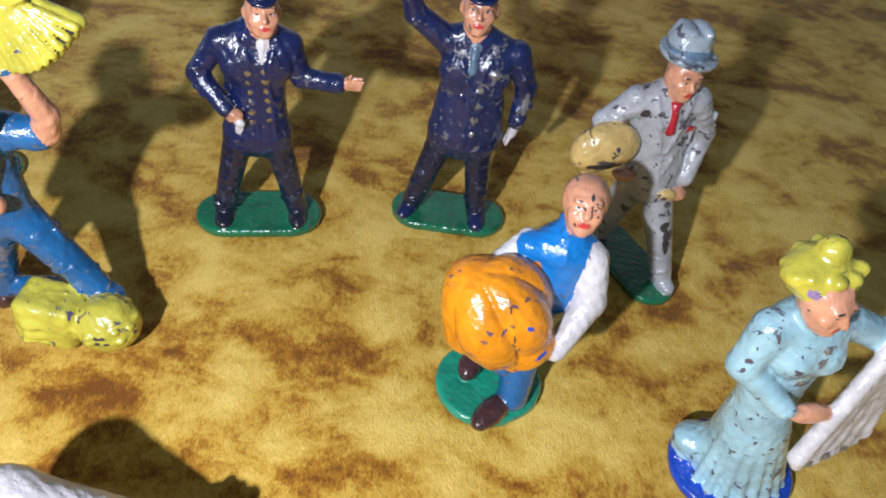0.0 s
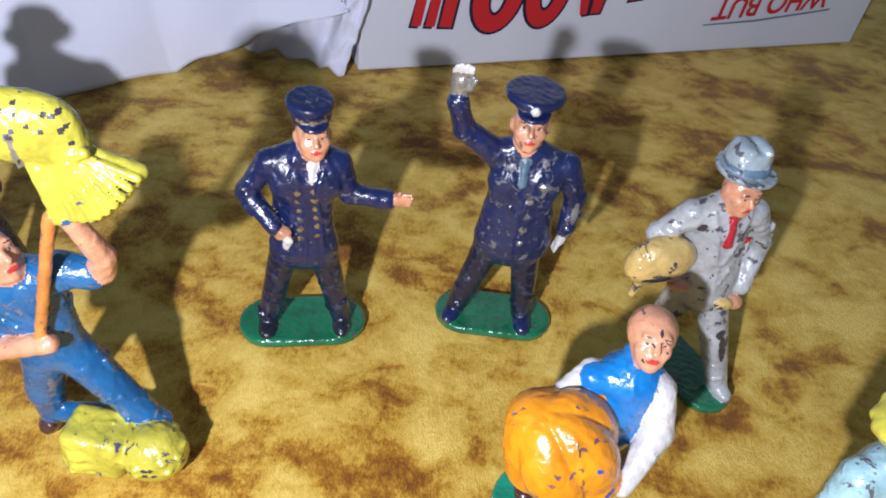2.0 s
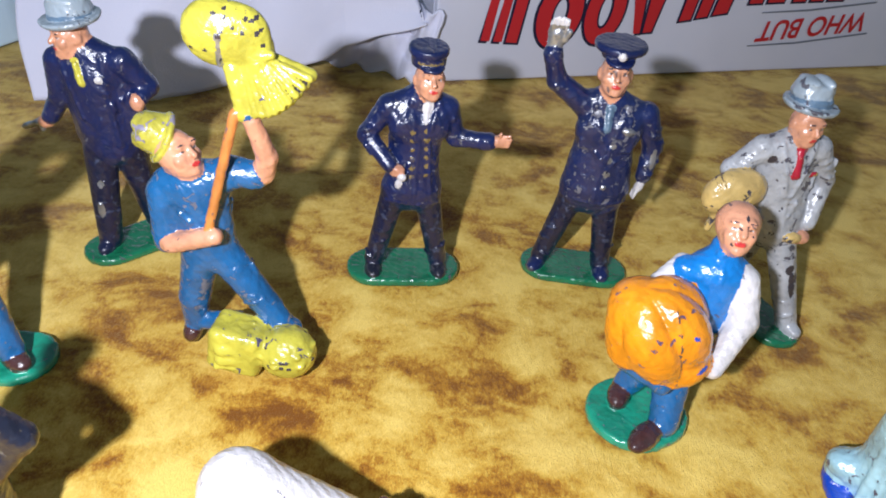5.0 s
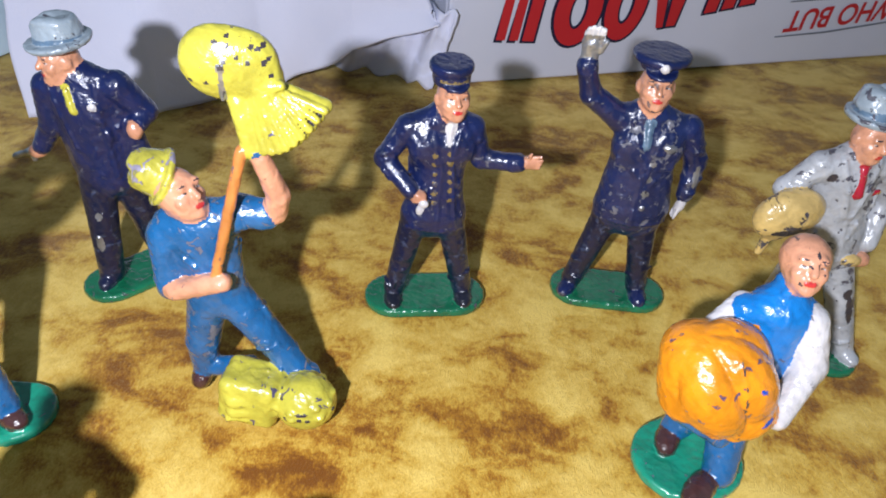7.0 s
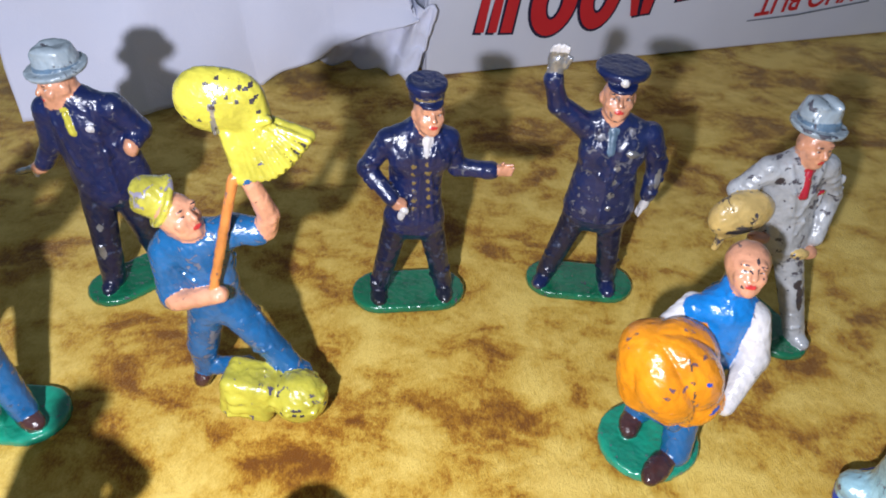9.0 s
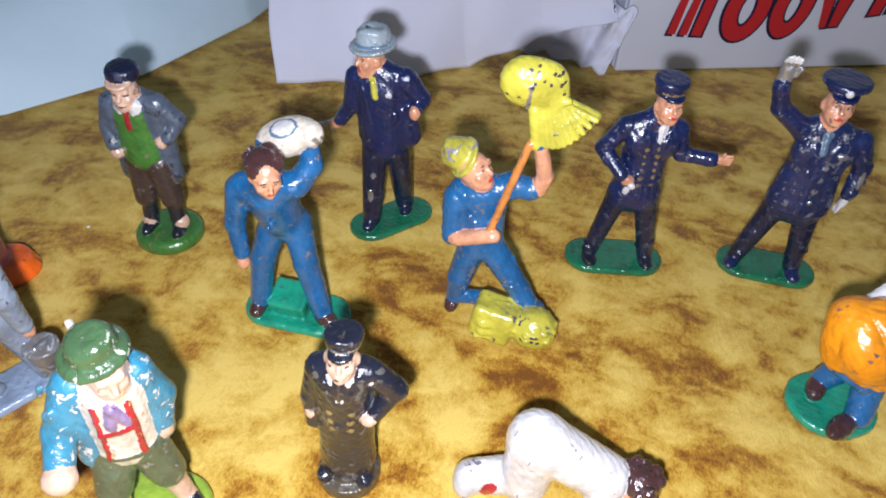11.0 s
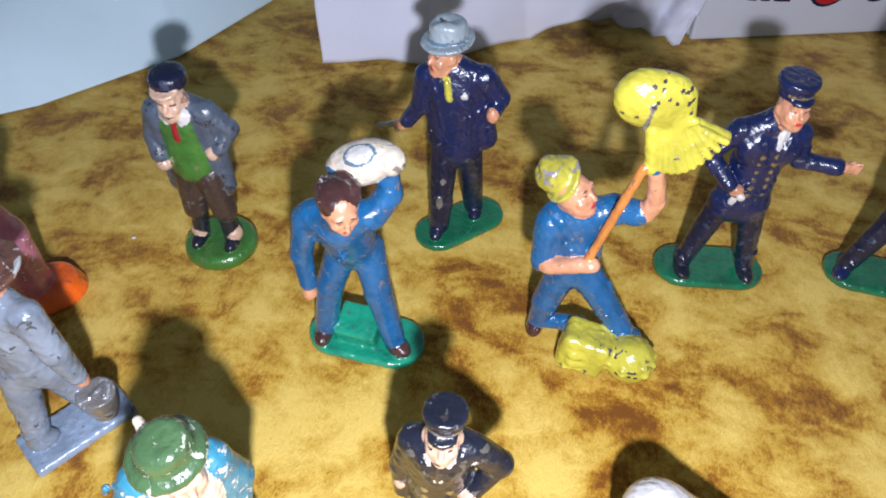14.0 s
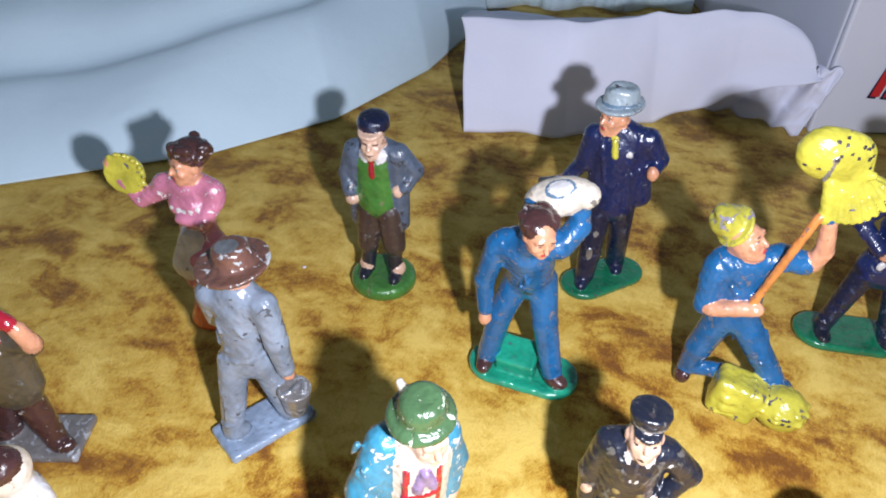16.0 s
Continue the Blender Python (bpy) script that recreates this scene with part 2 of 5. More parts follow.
def flap_place(u, v):
    p = along(FLAP_EDGE, u)
    across = Vector((-0.25, 0.968))
    rise = min(1, v / 0.5)
    lift = 0.030 * max(0, (u - 0.52) / 0.48)
    h = lift + ((0.049 + 0.006 * u) * (1 - 0.5 * max(0, (u - 0.82) / 0.18) ** 2) - lift) * (math.sin(rise * 1.571) * 0.5 + rise * 0.5)
    d = 0.016 * rise ** 1.4 * (1 - 0.75 * u) + max(0, v - 0.5) * 0.20 * (1 - 0.97 * u * u)
    q = p + across * d
    wave = 0.0035 * math.sin(u * 8 + 1) * min(1, v * 3) + 0.003 * noise.noise((u * 7, v * 4, 0))
    return q.x + wave * 0.3 - 0.006 * rise * (1 - u), q.y + wave, 0.001 + h - 0.06 * max(0, v - 0.5) + 0.0018 * noise.noise((u * 11, v * 6, 4))


def tuck_place(u, v):
    p = along([(-0.044, 0.168), (-0.022, 0.166), (-0.002, 0.158), (0.010, 0.150)], u)
    fold = 0.005 * math.sin(u * 21) + 0.004 * noise.noise((u * 12, v * 5, 1))
    return p.x + 0.01 * v, p.y + 0.006 * v ** 1.3 * (1 - u) + fold * (0.3 + v) * (1 - 0.6 * u), 0.001 + 0.034 * v + 0.003 * noise.noise((u * 8, v * 7, 6))


def hanging_place(u, v):
    x = -0.215 + 0.165 * u
    y = 0.262 + 0.10 * u * 0.6 + 0.006 * math.sin(u * 24) + 0.003 * noise.noise((u * 30, v * 3, 0))
    return x, y + 0.02 * v, 0.001 + 0.19 * v


white_sheet = part("white_sheet", sheet(120, 90, sheet_place), SHEET, smooth=True)
tagged(thicken(white_sheet, 0.0012), "creased white cotton sheet draped behind the figurines", "sheet")
flap = part("white_napkin", sheet(120, 70, flap_place), LINEN, smooth=True)
tagged(thicken(flap, 0.0012), "white linen cloth hanging in a flap beside a carton", "cloth")
thicken(part("tucked_fold", sheet(70, 30, tuck_place), LINEN, flap, smooth=True), 0.001)
hanging = part("hanging_sheet", sheet(120, 30, hanging_place), SHEET, smooth=True)
tagged(thicken(hanging, 0.0012), "white cotton sheet standing in soft upright folds", "sheet")


# ---- the carton ----
def carton():
    root = new("carton")
    root.matrix_world = pose(0.016, 0.158, 0, 0, 0, 19.8)
    w, d, h, th = 0.2863, 0.43, 0.23, 0.004
    part("front_panel", slab((w, th, h), (w / 2, th / 2, h / 2), 0.0012), CARD, root)
    part("back_panel", slab((w, th, h), (w / 2, d - th / 2, h / 2), 0.0012), CARD, root)
    for x in (th / 2, w - th / 2):
        part("side_panel", slab((th, d - 2 * th - 0.001, h), (x, d / 2, h / 2), 0.0012), CARD, root)
    part("top_panel", slab((w, d, th), (w / 2, d / 2, h + th / 2), 0.0012), CARD, root)
    tagged(root, "white cardboard carton with red and dark blue print, upside down", "box")
    return root


def print_shape(name, outline, material, proud, parent, hole=()):
    """A flat printed shape on the carton's front: outline in metres along the front and up."""
    bm = bmesh.new()
    a = [bm.verts.new((x, -proud, z)) for x, z in outline]
    if hole:
        b = [bm.verts.new((x, -proud, z)) for x, z in hole]
        for i in range(len(a)):
            j = (i + 1) % len(a)
            bm.faces.new((a[i], a[j], b[j], b[i]))
    else:
        bm.faces.new(a)
    bmesh.ops.recalc_face_normals(bm, faces=bm.faces[:])
    return part(name, bm, material, parent)


def oval(cx, cz, rx, rz, lean=0.0, n=28):
    return [(cx + rx * math.cos(6.2832 * i / n) + lean * rz * math.sin(6.2832 * i / n), cz + rz * math.sin(6.2832 * i / n)) for i in range(n)]


def grown(outline, by):
    cx, cz = sum(p[0] for p in outline) / len(outline), sum(p[1] for p in outline) / len(outline)
    return [(x + by * (1 if x > cx else -1), z + by * (1 if z > cz else -1)) for x, z in outline]


box = carton()
LOGO = [[(0.0225, 0.0205), (0.042, 0.0190), (0.0465, 0.0480), (0.0270, 0.0500)],
        [(0.1050, 0.0225), (0.1160, 0.0235), (0.1230, 0.0560), (0.0985, 0.0550)],
        [(0.1300, 0.0285), (0.1590, 0.0330), (0.1640, 0.0620), (0.1340, 0.0590)],
        [(0.1700, 0.0375), (0.1930, 0.0385), (0.1960, 0.0650), (0.1720, 0.0640)],
        [(0.1975, 0.0385), (0.2320, 0.0395), (0.2360, 0.0660), (0.1995, 0.0655)]]
for outline, bars in zip(LOGO, (3, 2, 3, 2, 3)):
    (xa, za), (xb, zb), (xc, zc), (xd, zd) = outline
    for k in range(bars):
        f0, f1 = (k + 0.06) / bars, (k + (0.94 if k == bars - 1 else 0.74)) / bars
        bar = [(xa + (xb - xa) * f0, za + (zb - za) * f0), (xa + (xb - xa) * f1, za + (zb - za) * f1),
               (xd + (xc - xd) * f1, zd + (zc - zd) * f1), (xd + (xc - xd) * f0, zd + (zc - zd) * f0)]
        print_shape("logo_outline", grown(bar, 0.0012), PRINT_DARK, 0.0004, box)
        print_shape("logo_shape", bar, PRINT_RED, 0.0008, box)
for cx, cz, rx, rz, ring in ((0.0625, 0.0325, 0.0118, 0.0165, 0.45), (0.0870, 0.0340, 0.0105, 0.0165, 1)):
    print_shape("logo_outline", oval(cx, cz, rx + 0.0014, rz + 0.0014, 0.12), PRINT_DARK, 0.0004, box, oval(cx, cz, rx * 0.36 - 0.0012, rz * 0.52 - 0.0012, 0.12))
    print_shape("logo_shape", oval(cx, cz, rx, rz, 0.12), PRINT_RED, 0.0008, box, oval(cx, cz, rx * 0.36, rz * 0.52, 0.12) if ring else ())
for x0, z0, x1, z1 in ((0.1785, 0.0150, 0.2585, 0.0205), (0.1810, 0.0330, 0.2560, 0.0380)):
    print_shape("rule", [(x0, z0 - 0.0007), (x0 + 0.4 * (x1 - x0), z0 + 0.0003), (x1, z1 - 0.0005), (x1, z1 + 0.0005),
                         (x0 + 0.4 * (x1 - x0), z0 + 0.0014), (x0, z0)], PRINT_GREY, 0.0004, box)
for i in range(9):
    x = 0.027 + 0.0062 * i
    print_shape("small_print_bar", [(x, 0.0530), (x + 0.0048, 0.0530), (x + 0.0048, 0.0575), (x, 0.0575)], PRINT_GREY, 0.0004, box)
slogan = bpy.data.curves.new("slogan", "FONT")
slogan.body, slogan.size, slogan.align_x, slogan.align_y = "WHO BUT", 0.0150, "CENTER", "CENTER"
slogan.offset, slogan.shear = 0.00032, 0.15
slogan.materials.append(PRINT_RED)
slogan_ob = new("slogan", slogan)
slogan_ob.parent = box
slogan_ob.matrix_basis = pose(0.2185, -0.0008, 0.0255, 90, 176, 0)


# ---- cast figurines: solid shapes melted together, then skinned as one mesh ----
def turned(p, c, rot):
    q = p - np.array(c, float)
    return q @ np.array(Euler([radians(a) for a in rot]).to_matrix()) if rot else q


class Cast:
    """A small lead casting in millimetres: x to its left-hand side as seen from the front, front at -y, z up."""

    def __init__(self, name, step=0.36):
        self.name, self.step, self.solids, self.paints, self.mats = name, step, [], [], []

    def slot(self, m):
        if m not in self.mats:
            self.mats.append(m)
        return self.mats.index(m)

    def put(self, fn, lo, hi, m, melt, paint=False):
        (self.paints if paint else self.solids).append((fn, np.array(lo, float), np.array(hi, float), self.slot(m), melt))

    def cap(self, m, a, b, ra, rb=None, melt=0.8, flat=1.0, paint=False):
        """A limb from a to b, tapering from ra to rb; flat below 1 thins it from front to back."""
        rb = ra if rb is None else rb
        a, b = np.array(a, float), np.array(b, float)

        def fn(p):
            s = np.array((1, 1 / flat, 1))
            pa, ba = (p - a) * s, (b - a) * s
            h = np.clip(pa @ ba / (ba @ ba + 1e-9), 0, 1)
            return (np.linalg.norm(pa - h[..., None] * ba, axis=-1) - (ra + (rb - ra) * h)) * min(1, 0.5 + 0.5 * flat)
        r = max(ra, rb)
        self.put(fn, np.minimum(a, b) - r, np.maximum(a, b) + r, m, melt, paint)

    def ell(self, m, c, r, rot=None, melt=0.8, paint=False):
        rr = np.array(r, float)

        def fn(p):
            q = turned(p, c, rot)
            k0, k1 = np.linalg.norm(q / rr, axis=-1), np.linalg.norm(q / (rr * rr), axis=-1)
            return k0 * (k0 - 1) / (k1 + 1e-6)
        big = rr if not rot else np.full(3, rr.max())
        self.put(fn, np.array(c) - big, np.array(c) + big, m, melt, paint)

    def box(self, m, c, half, rot=None, edge=0.6, melt=0.5, paint=False):
        hh = np.array(half, float) - edge

        def fn(p):
            q = np.abs(turned(p, c, rot)) - hh
            return np.linalg.norm(np.maximum(q, 0), axis=-1) + np.minimum(q.max(axis=-1), 0) - edge
        big = np.array(half, float) if not rot else np.full(3, np.linalg.norm(half))
        self.put(fn, np.array(c) - big, np.array(c) + big, m, melt, paint)

    def disc(self, m, c, length, r, h, rot=None, edge=0.5, melt=0.5, cone=0.0, paint=False):
        """An upright drum with a stadium outline: half-length of its straight part, radius, half-height; cone widens its top."""
        def fn(p):
            q = turned(p, c, rot)
            x = np.maximum(np.abs(q[..., 0]) - length, 0)
            d = np.hypot(x, q[..., 1]) - (r + cone * np.clip(q[..., 2], -h, h)) + edge
            z = np.abs(q[..., 2]) - h + edge
            return np.hypot(np.maximum(d, 0), np.maximum(z, 0)) + np.minimum(np.maximum(d, z), 0) - edge
        big = np.array((length + r + abs(cone) * h, r + abs(cone) * h, h)) if not rot else np.full(3, np.hypot(length + r + abs(cone) * h, h))
        self.put(fn, np.array(c) - big, np.array(c) + big, m, melt, paint)

    def gourd(self, m, c, r, rot, ribs, deep, melt=0.4):
        """An oval fruit with ribs round its upright axis."""
        rr = np.array(r, float)

        def fn(p):
            q = turned(p, c, rot)
            k0, k1 = np.linalg.norm(q / rr, axis=-1), np.linalg.norm(q / (rr * rr), axis=-1)
            around = np.abs(np.cos(np.arctan2(q[..., 1], q[..., 0]) * ribs / 2))
            pole = np.clip(np.hypot(q[..., 0], q[..., 1]) / rr[0], 0, 1)
            return k0 * (k0 - 1) / (k1 + 1e-6) - deep * (np.sqrt(around) - 0.8) * pole
        big = np.full(3, rr.max() + deep)
        self.put(fn, np.array(c) - big, np.array(c) + big, m, melt)

    def front(self, x, z, start=-40):
        """How far forward the casting reaches at x, z."""
        y = np.arange(start, 30, 0.1)
        p = np.stack([np.full_like(y, x), y, np.full_like(y, z)], axis=-1)
        d = np.min([fn(p) for fn, *_ in self.solids], axis=0)
        inside = np.nonzero(d < 0)[0]
        return y[inside[0]] if len(inside) else 0.0

    def dab(self, m, x, z, rx, rz, turn=0, deep=1.3):
        """A touch of paint on the front."""
        self.ell(m, (x, self.front(x, z), z), (rx, deep, rz), (0, turn, 0) if turn else None, paint=True)

    def stud(self, m, x, z, r=0.75):
        self.ell(m, (x, self.front(x, z) + 0.1, z), (r, r * 0.8, r), melt=0.2)

    def ridge(self, m, x0, z0, x1, z1, r=0.45, n=4):
        """A raised seam or fold along the front."""
        pts = [(x0 + (x1 - x0) * i / n, z0 + (z1 - z0) * i / n) for i in range(n + 1)]
        pts = [(x, self.front(x, z) + 0.15, z) for x, z in pts]
        for a, b in zip(pts, pts[1:]):
            self.cap(m, a, b, r, melt=0.5)

    def face(self, c, r, skin=SKIN, turn=0, nod=0, ears=True, features=True):
        """A head with brow, nose, cheeks, chin and ears, and a few touches of paint."""
        m = np.array(Euler((radians(nod), 0, radians(turn))).to_matrix())

        def at(x, y, z):
            return tuple(np.array(c) + m @ np.array((x * r, y * r, z * r)))
        rot = (nod, 0, turn)
        self.ell(skin, at(0, 0.06, 0.12), (0.80 * r, 0.92 * r, 1.0 * r), rot)
        self.ell(skin, at(0, -0.30, -0.50), (0.60 * r, 0.58 * r, 0.60 * r), rot, melt=1.4)
        self.ell(skin, at(0, -0.66, -0.84), (0.26 * r, 0.22 * r, 0.20 * r), rot, melt=0.9)
        self.cap(skin, at(-0.40, -0.72, 0.36), at(0.40, -0.72, 0.36), 0.17 * r, melt=0.7)
        self.cap(skin, at(0, -0.84, 0.24), at(0, -1.03, -0.14), 0.10 * r, 0.155 * r, melt=0.45)
        self.cap(skin, at(-0.16, -0.84, -0.52), at(0.16, -0.84, -0.52), 0.11 * r, melt=0.4)
        for s in (-1, 1):
            self.ell(skin, at(0.42 * s, -0.60, -0.18), (0.26 * r, 0.22 * r, 0.24 * r), rot, melt=0.8)
            if ears:
                self.ell(skin, at(0.80 * s, 0.10, 0.02), (0.13 * r, 0.24 * r, 0.32 * r), rot, melt=0.4)
        if features:
            self.ell(LIP, at(0, -0.92, -0.52), (0.24 * r, 0.24 * r, 0.10 * r), rot, paint=True)
            for s in (-1, 1):
                self.ell(WHITE, at(0.36 * s, -0.80, 0.12), (0.13 * r, 0.22 * r, 0.055 * r), rot, paint=True)
                self.ell(INK, at(0.33 * s, -0.82, 0.13), (0.065 * r, 0.22 * r, 0.06 * r), rot, paint=True)
                self.ell(INK, at(0.37 * s, -0.84, 0.40), (0.19 * r, 0.22 * r, 0.028 * r), (nod, 8 * s, turn), paint=True)
        return at

    def shoulders(self, m, neck, left, right, r=3.3):
        """Sloping shoulders from the neck to both arms."""
        self.cap(m, neck, left, r * 1.05, r, melt=2.2)
        self.cap(m, neck, right, r * 1.05, r, melt=2.2)

    def creases(self, m, a, b, r, n, seed, size=0.35):
        """Slanting cloth creases round a limb from a to b of radius r."""
        rnd, a, b = random.Random(seed), np.array(a, float), np.array(b, float)
        for k in range(n):
            h = (k + rnd.uniform(0.2, 0.8)) / n
            c, w, dz = a + (b - a) * h, rnd.uniform(-1.6, 1.6), rnd.uniform(-1.8, 1.8)
            p = [(c[0] + r * math.sin(w + d), c[1] - r * math.cos(w + d), c[2] + dz * d) for d in (-0.7, 0, 0.7)]
            self.cap(m, p[0], p[1], size * 0.6, size, melt=0.7)
            self.cap(m, p[1], p[2], size, size * 0.5, melt=0.7)

    def folds(self, m, c, r, n, seed, size=0.55, melt=1.0):
        """Cloth folds: short raised strokes strewn over an oval form."""
        rnd = random.Random(seed)
        for _ in range(n):
            a, h = rnd.uniform(-3.14, 3.14), rnd.uniform(-0.85, 0.85)
            b, k = a + rnd.uniform(-0.35, 0.35), h - rnd.uniform(0.12, 0.4)
            p = [(c[0] + r[0] * math.sqrt(max(0.05, 1 - v * v)) * math.sin(w), c[1] - r[1] * math.sqrt(max(0.05, 1 - v * v)) * math.cos(w), c[2] + r[2] * v)
                 for w, v in ((a, h), (b, k))]
            self.cap(m, p[0], p[1], size * rnd.uniform(0.7, 1.3), size * 0.6, melt=melt)

    def make(self, at, label, category="figurine", group="toy figurines on the velvet"):
        s = self.step
        lo = np.min([l for _, l, _, _, _ in self.solids], axis=0) - 3 * s
        hi = np.max([h for _, _, h, _, _ in self.solids], axis=0) + 3 * s
        n = np.ceil((hi - lo) / s).astype(int) + 1
        field = np.full(n, 50.0)
        axes = [lo[i] + s * np.arange(n[i]) for i in range(3)]
        for fn, l, h, _, k in self.solids:
            i0 = np.maximum(np.floor((l - k - 2 * s - lo) / s).astype(int), 0)
            i1 = np.minimum(np.ceil((h + k + 2 * s - lo) / s).astype(int) + 1, n)
            cut = tuple(slice(a, b) for a, b in zip(i0, i1))
            p = np.stack(np.meshgrid(*[axes[i][cut[i]] for i in range(3)], indexing="ij"), axis=-1)
            d, old = fn(p), field[cut]
            blend = np.maximum(k - np.abs(d - old), 0)
            field[cut] = np.minimum(d, old) - blend * blend / (4 * k)
        # the unevenness of an old casting
        gx, gy, gz = np.meshgrid(*axes, indexing="ij", sparse=True)
        field += 0.11 * np.sin(1.5 * gx + 1.1 * gy) * np.sin(1.3 * gy - 0.9 * gz + 1) * np.sin(1.2 * gz + 0.7 * gx)
        field += 0.07 * np.sin(2.7 * gx - 1.9 * gz) * np.sin(2.9 * gy + 1.3 * gz) * np.sin(2.3 * gz - 1.1 * gx)
        # one vertex in each cell that the surface crosses, one quad for each grid edge that it crosses
        inside = field < 0
        corners = [inside[i:n[0] - 1 + i, j:n[1] - 1 + j, k:n[2] - 1 + k] for i in (0, 1) for j in (0, 1) for k in (0, 1)]
        total = sum(c.astype(np.int8) for c in corners)
        cells = np.argwhere((total > 0) & (total < 8))
        index = np.full(np.array(n) - 1, -1)
        index[tuple(cells.T)] = np.arange(len(cells))
        acc, cnt = np.zeros((len(cells), 3)), np.zeros(len(cells))
        for axis in range(3):
            o1, o2 = [a for a in range(3) if a != axis]
            for da in (0, 1):
                for db in (0, 1):
                    a = cells.copy()
                    a[:, o1] += da
                    a[:, o2] += db
                    b = a.copy()
                    b[:, axis] += 1
                    fa, fb = field[tuple(a.T)], field[tuple(b.T)]
                    hit = (fa < 0) != (fb < 0)
                    f = np.where(hit, fa / np.where(hit, fa - fb, 1), 0)
                    q = a.astype(float)
                    q[:, axis] += f
                    acc[hit] += q[hit]
                    cnt += hit
        verts = lo + s * acc / cnt[:, None]
        quads = []
        for axis in range(3):
            o1, o2 = (axis + 1) % 3, (axis + 2) % 3
            first = np.take(inside, range(n[axis] - 1), axis)
            second = np.take(inside, range(1, n[axis]), axis)
            e = np.argwhere(first != second)
            e = e[(e[:, o1] > 0) & (e[:, o2] > 0) & (e[:, o1] < n[o1] - 1) & (e[:, o2] < n[o2] - 1)]
            flip = first[tuple(e.T)]
            ring = []
            for d1, d2 in ((0, 0), (-1, 0), (-1, -1), (0, -1)):
                c = e.copy()
                c[:, o1] += d1
                c[:, o2] += d2
                ring.append(index[tuple(c.T)])
            ring = np.stack(ring, axis=1)
            ring[~flip] = ring[~flip][:, ::-1]
            quads.append(ring)
        quads = np.concatenate(quads)
        # keep the one connected body
        island = np.arange(len(verts))
        while True:
            low = island[quads].min(axis=1)
            fresh = island.copy()
            for c in range(4):
                np.minimum.at(fresh, quads[:, c], low)
            fresh = fresh[fresh]
            if np.array_equal(fresh, island):
                break
            island = fresh
        main = np.bincount(island).argmax()
        quads = quads[island[quads[:, 0]] == main]
        used, flat = np.unique(quads, return_inverse=True)
        verts, quads = verts[used], flat.reshape(quads.shape)
        mid = verts[quads].mean(axis=1)
        best, slot = np.full(len(mid), 1e9), np.zeros(len(mid), int)
        for fn, l, h, k, _ in self.solids:
            near = np.all((mid > l - 1.5) & (mid < h + 1.5), axis=1)
            d = fn(mid[near])
            ids = np.nonzero(near)[0]
            better = d < best[ids]
            best[ids[better]], slot[ids[better]] = d[better], k
        for fn, l, h, k, _ in self.paints:
            near = np.nonzero(np.all((mid > l - 0.5) & (mid < h + 0.5), axis=1))[0]
            if len(near):
                slot[near[fn(mid[near]) < 0]] = k
        me = bpy.data.meshes.new(self.name)
        me.from_pydata((verts / 1000).tolist(), [], quads.tolist())
        for m in self.mats:
            me.materials.append(m)
        me.polygons.foreach_set("material_index", slot.astype(np.int32))
        me.shade_smooth()
        ob = new(self.name, me)
        ob.matrix_world = at
        return tagged(ob, label, category, group)


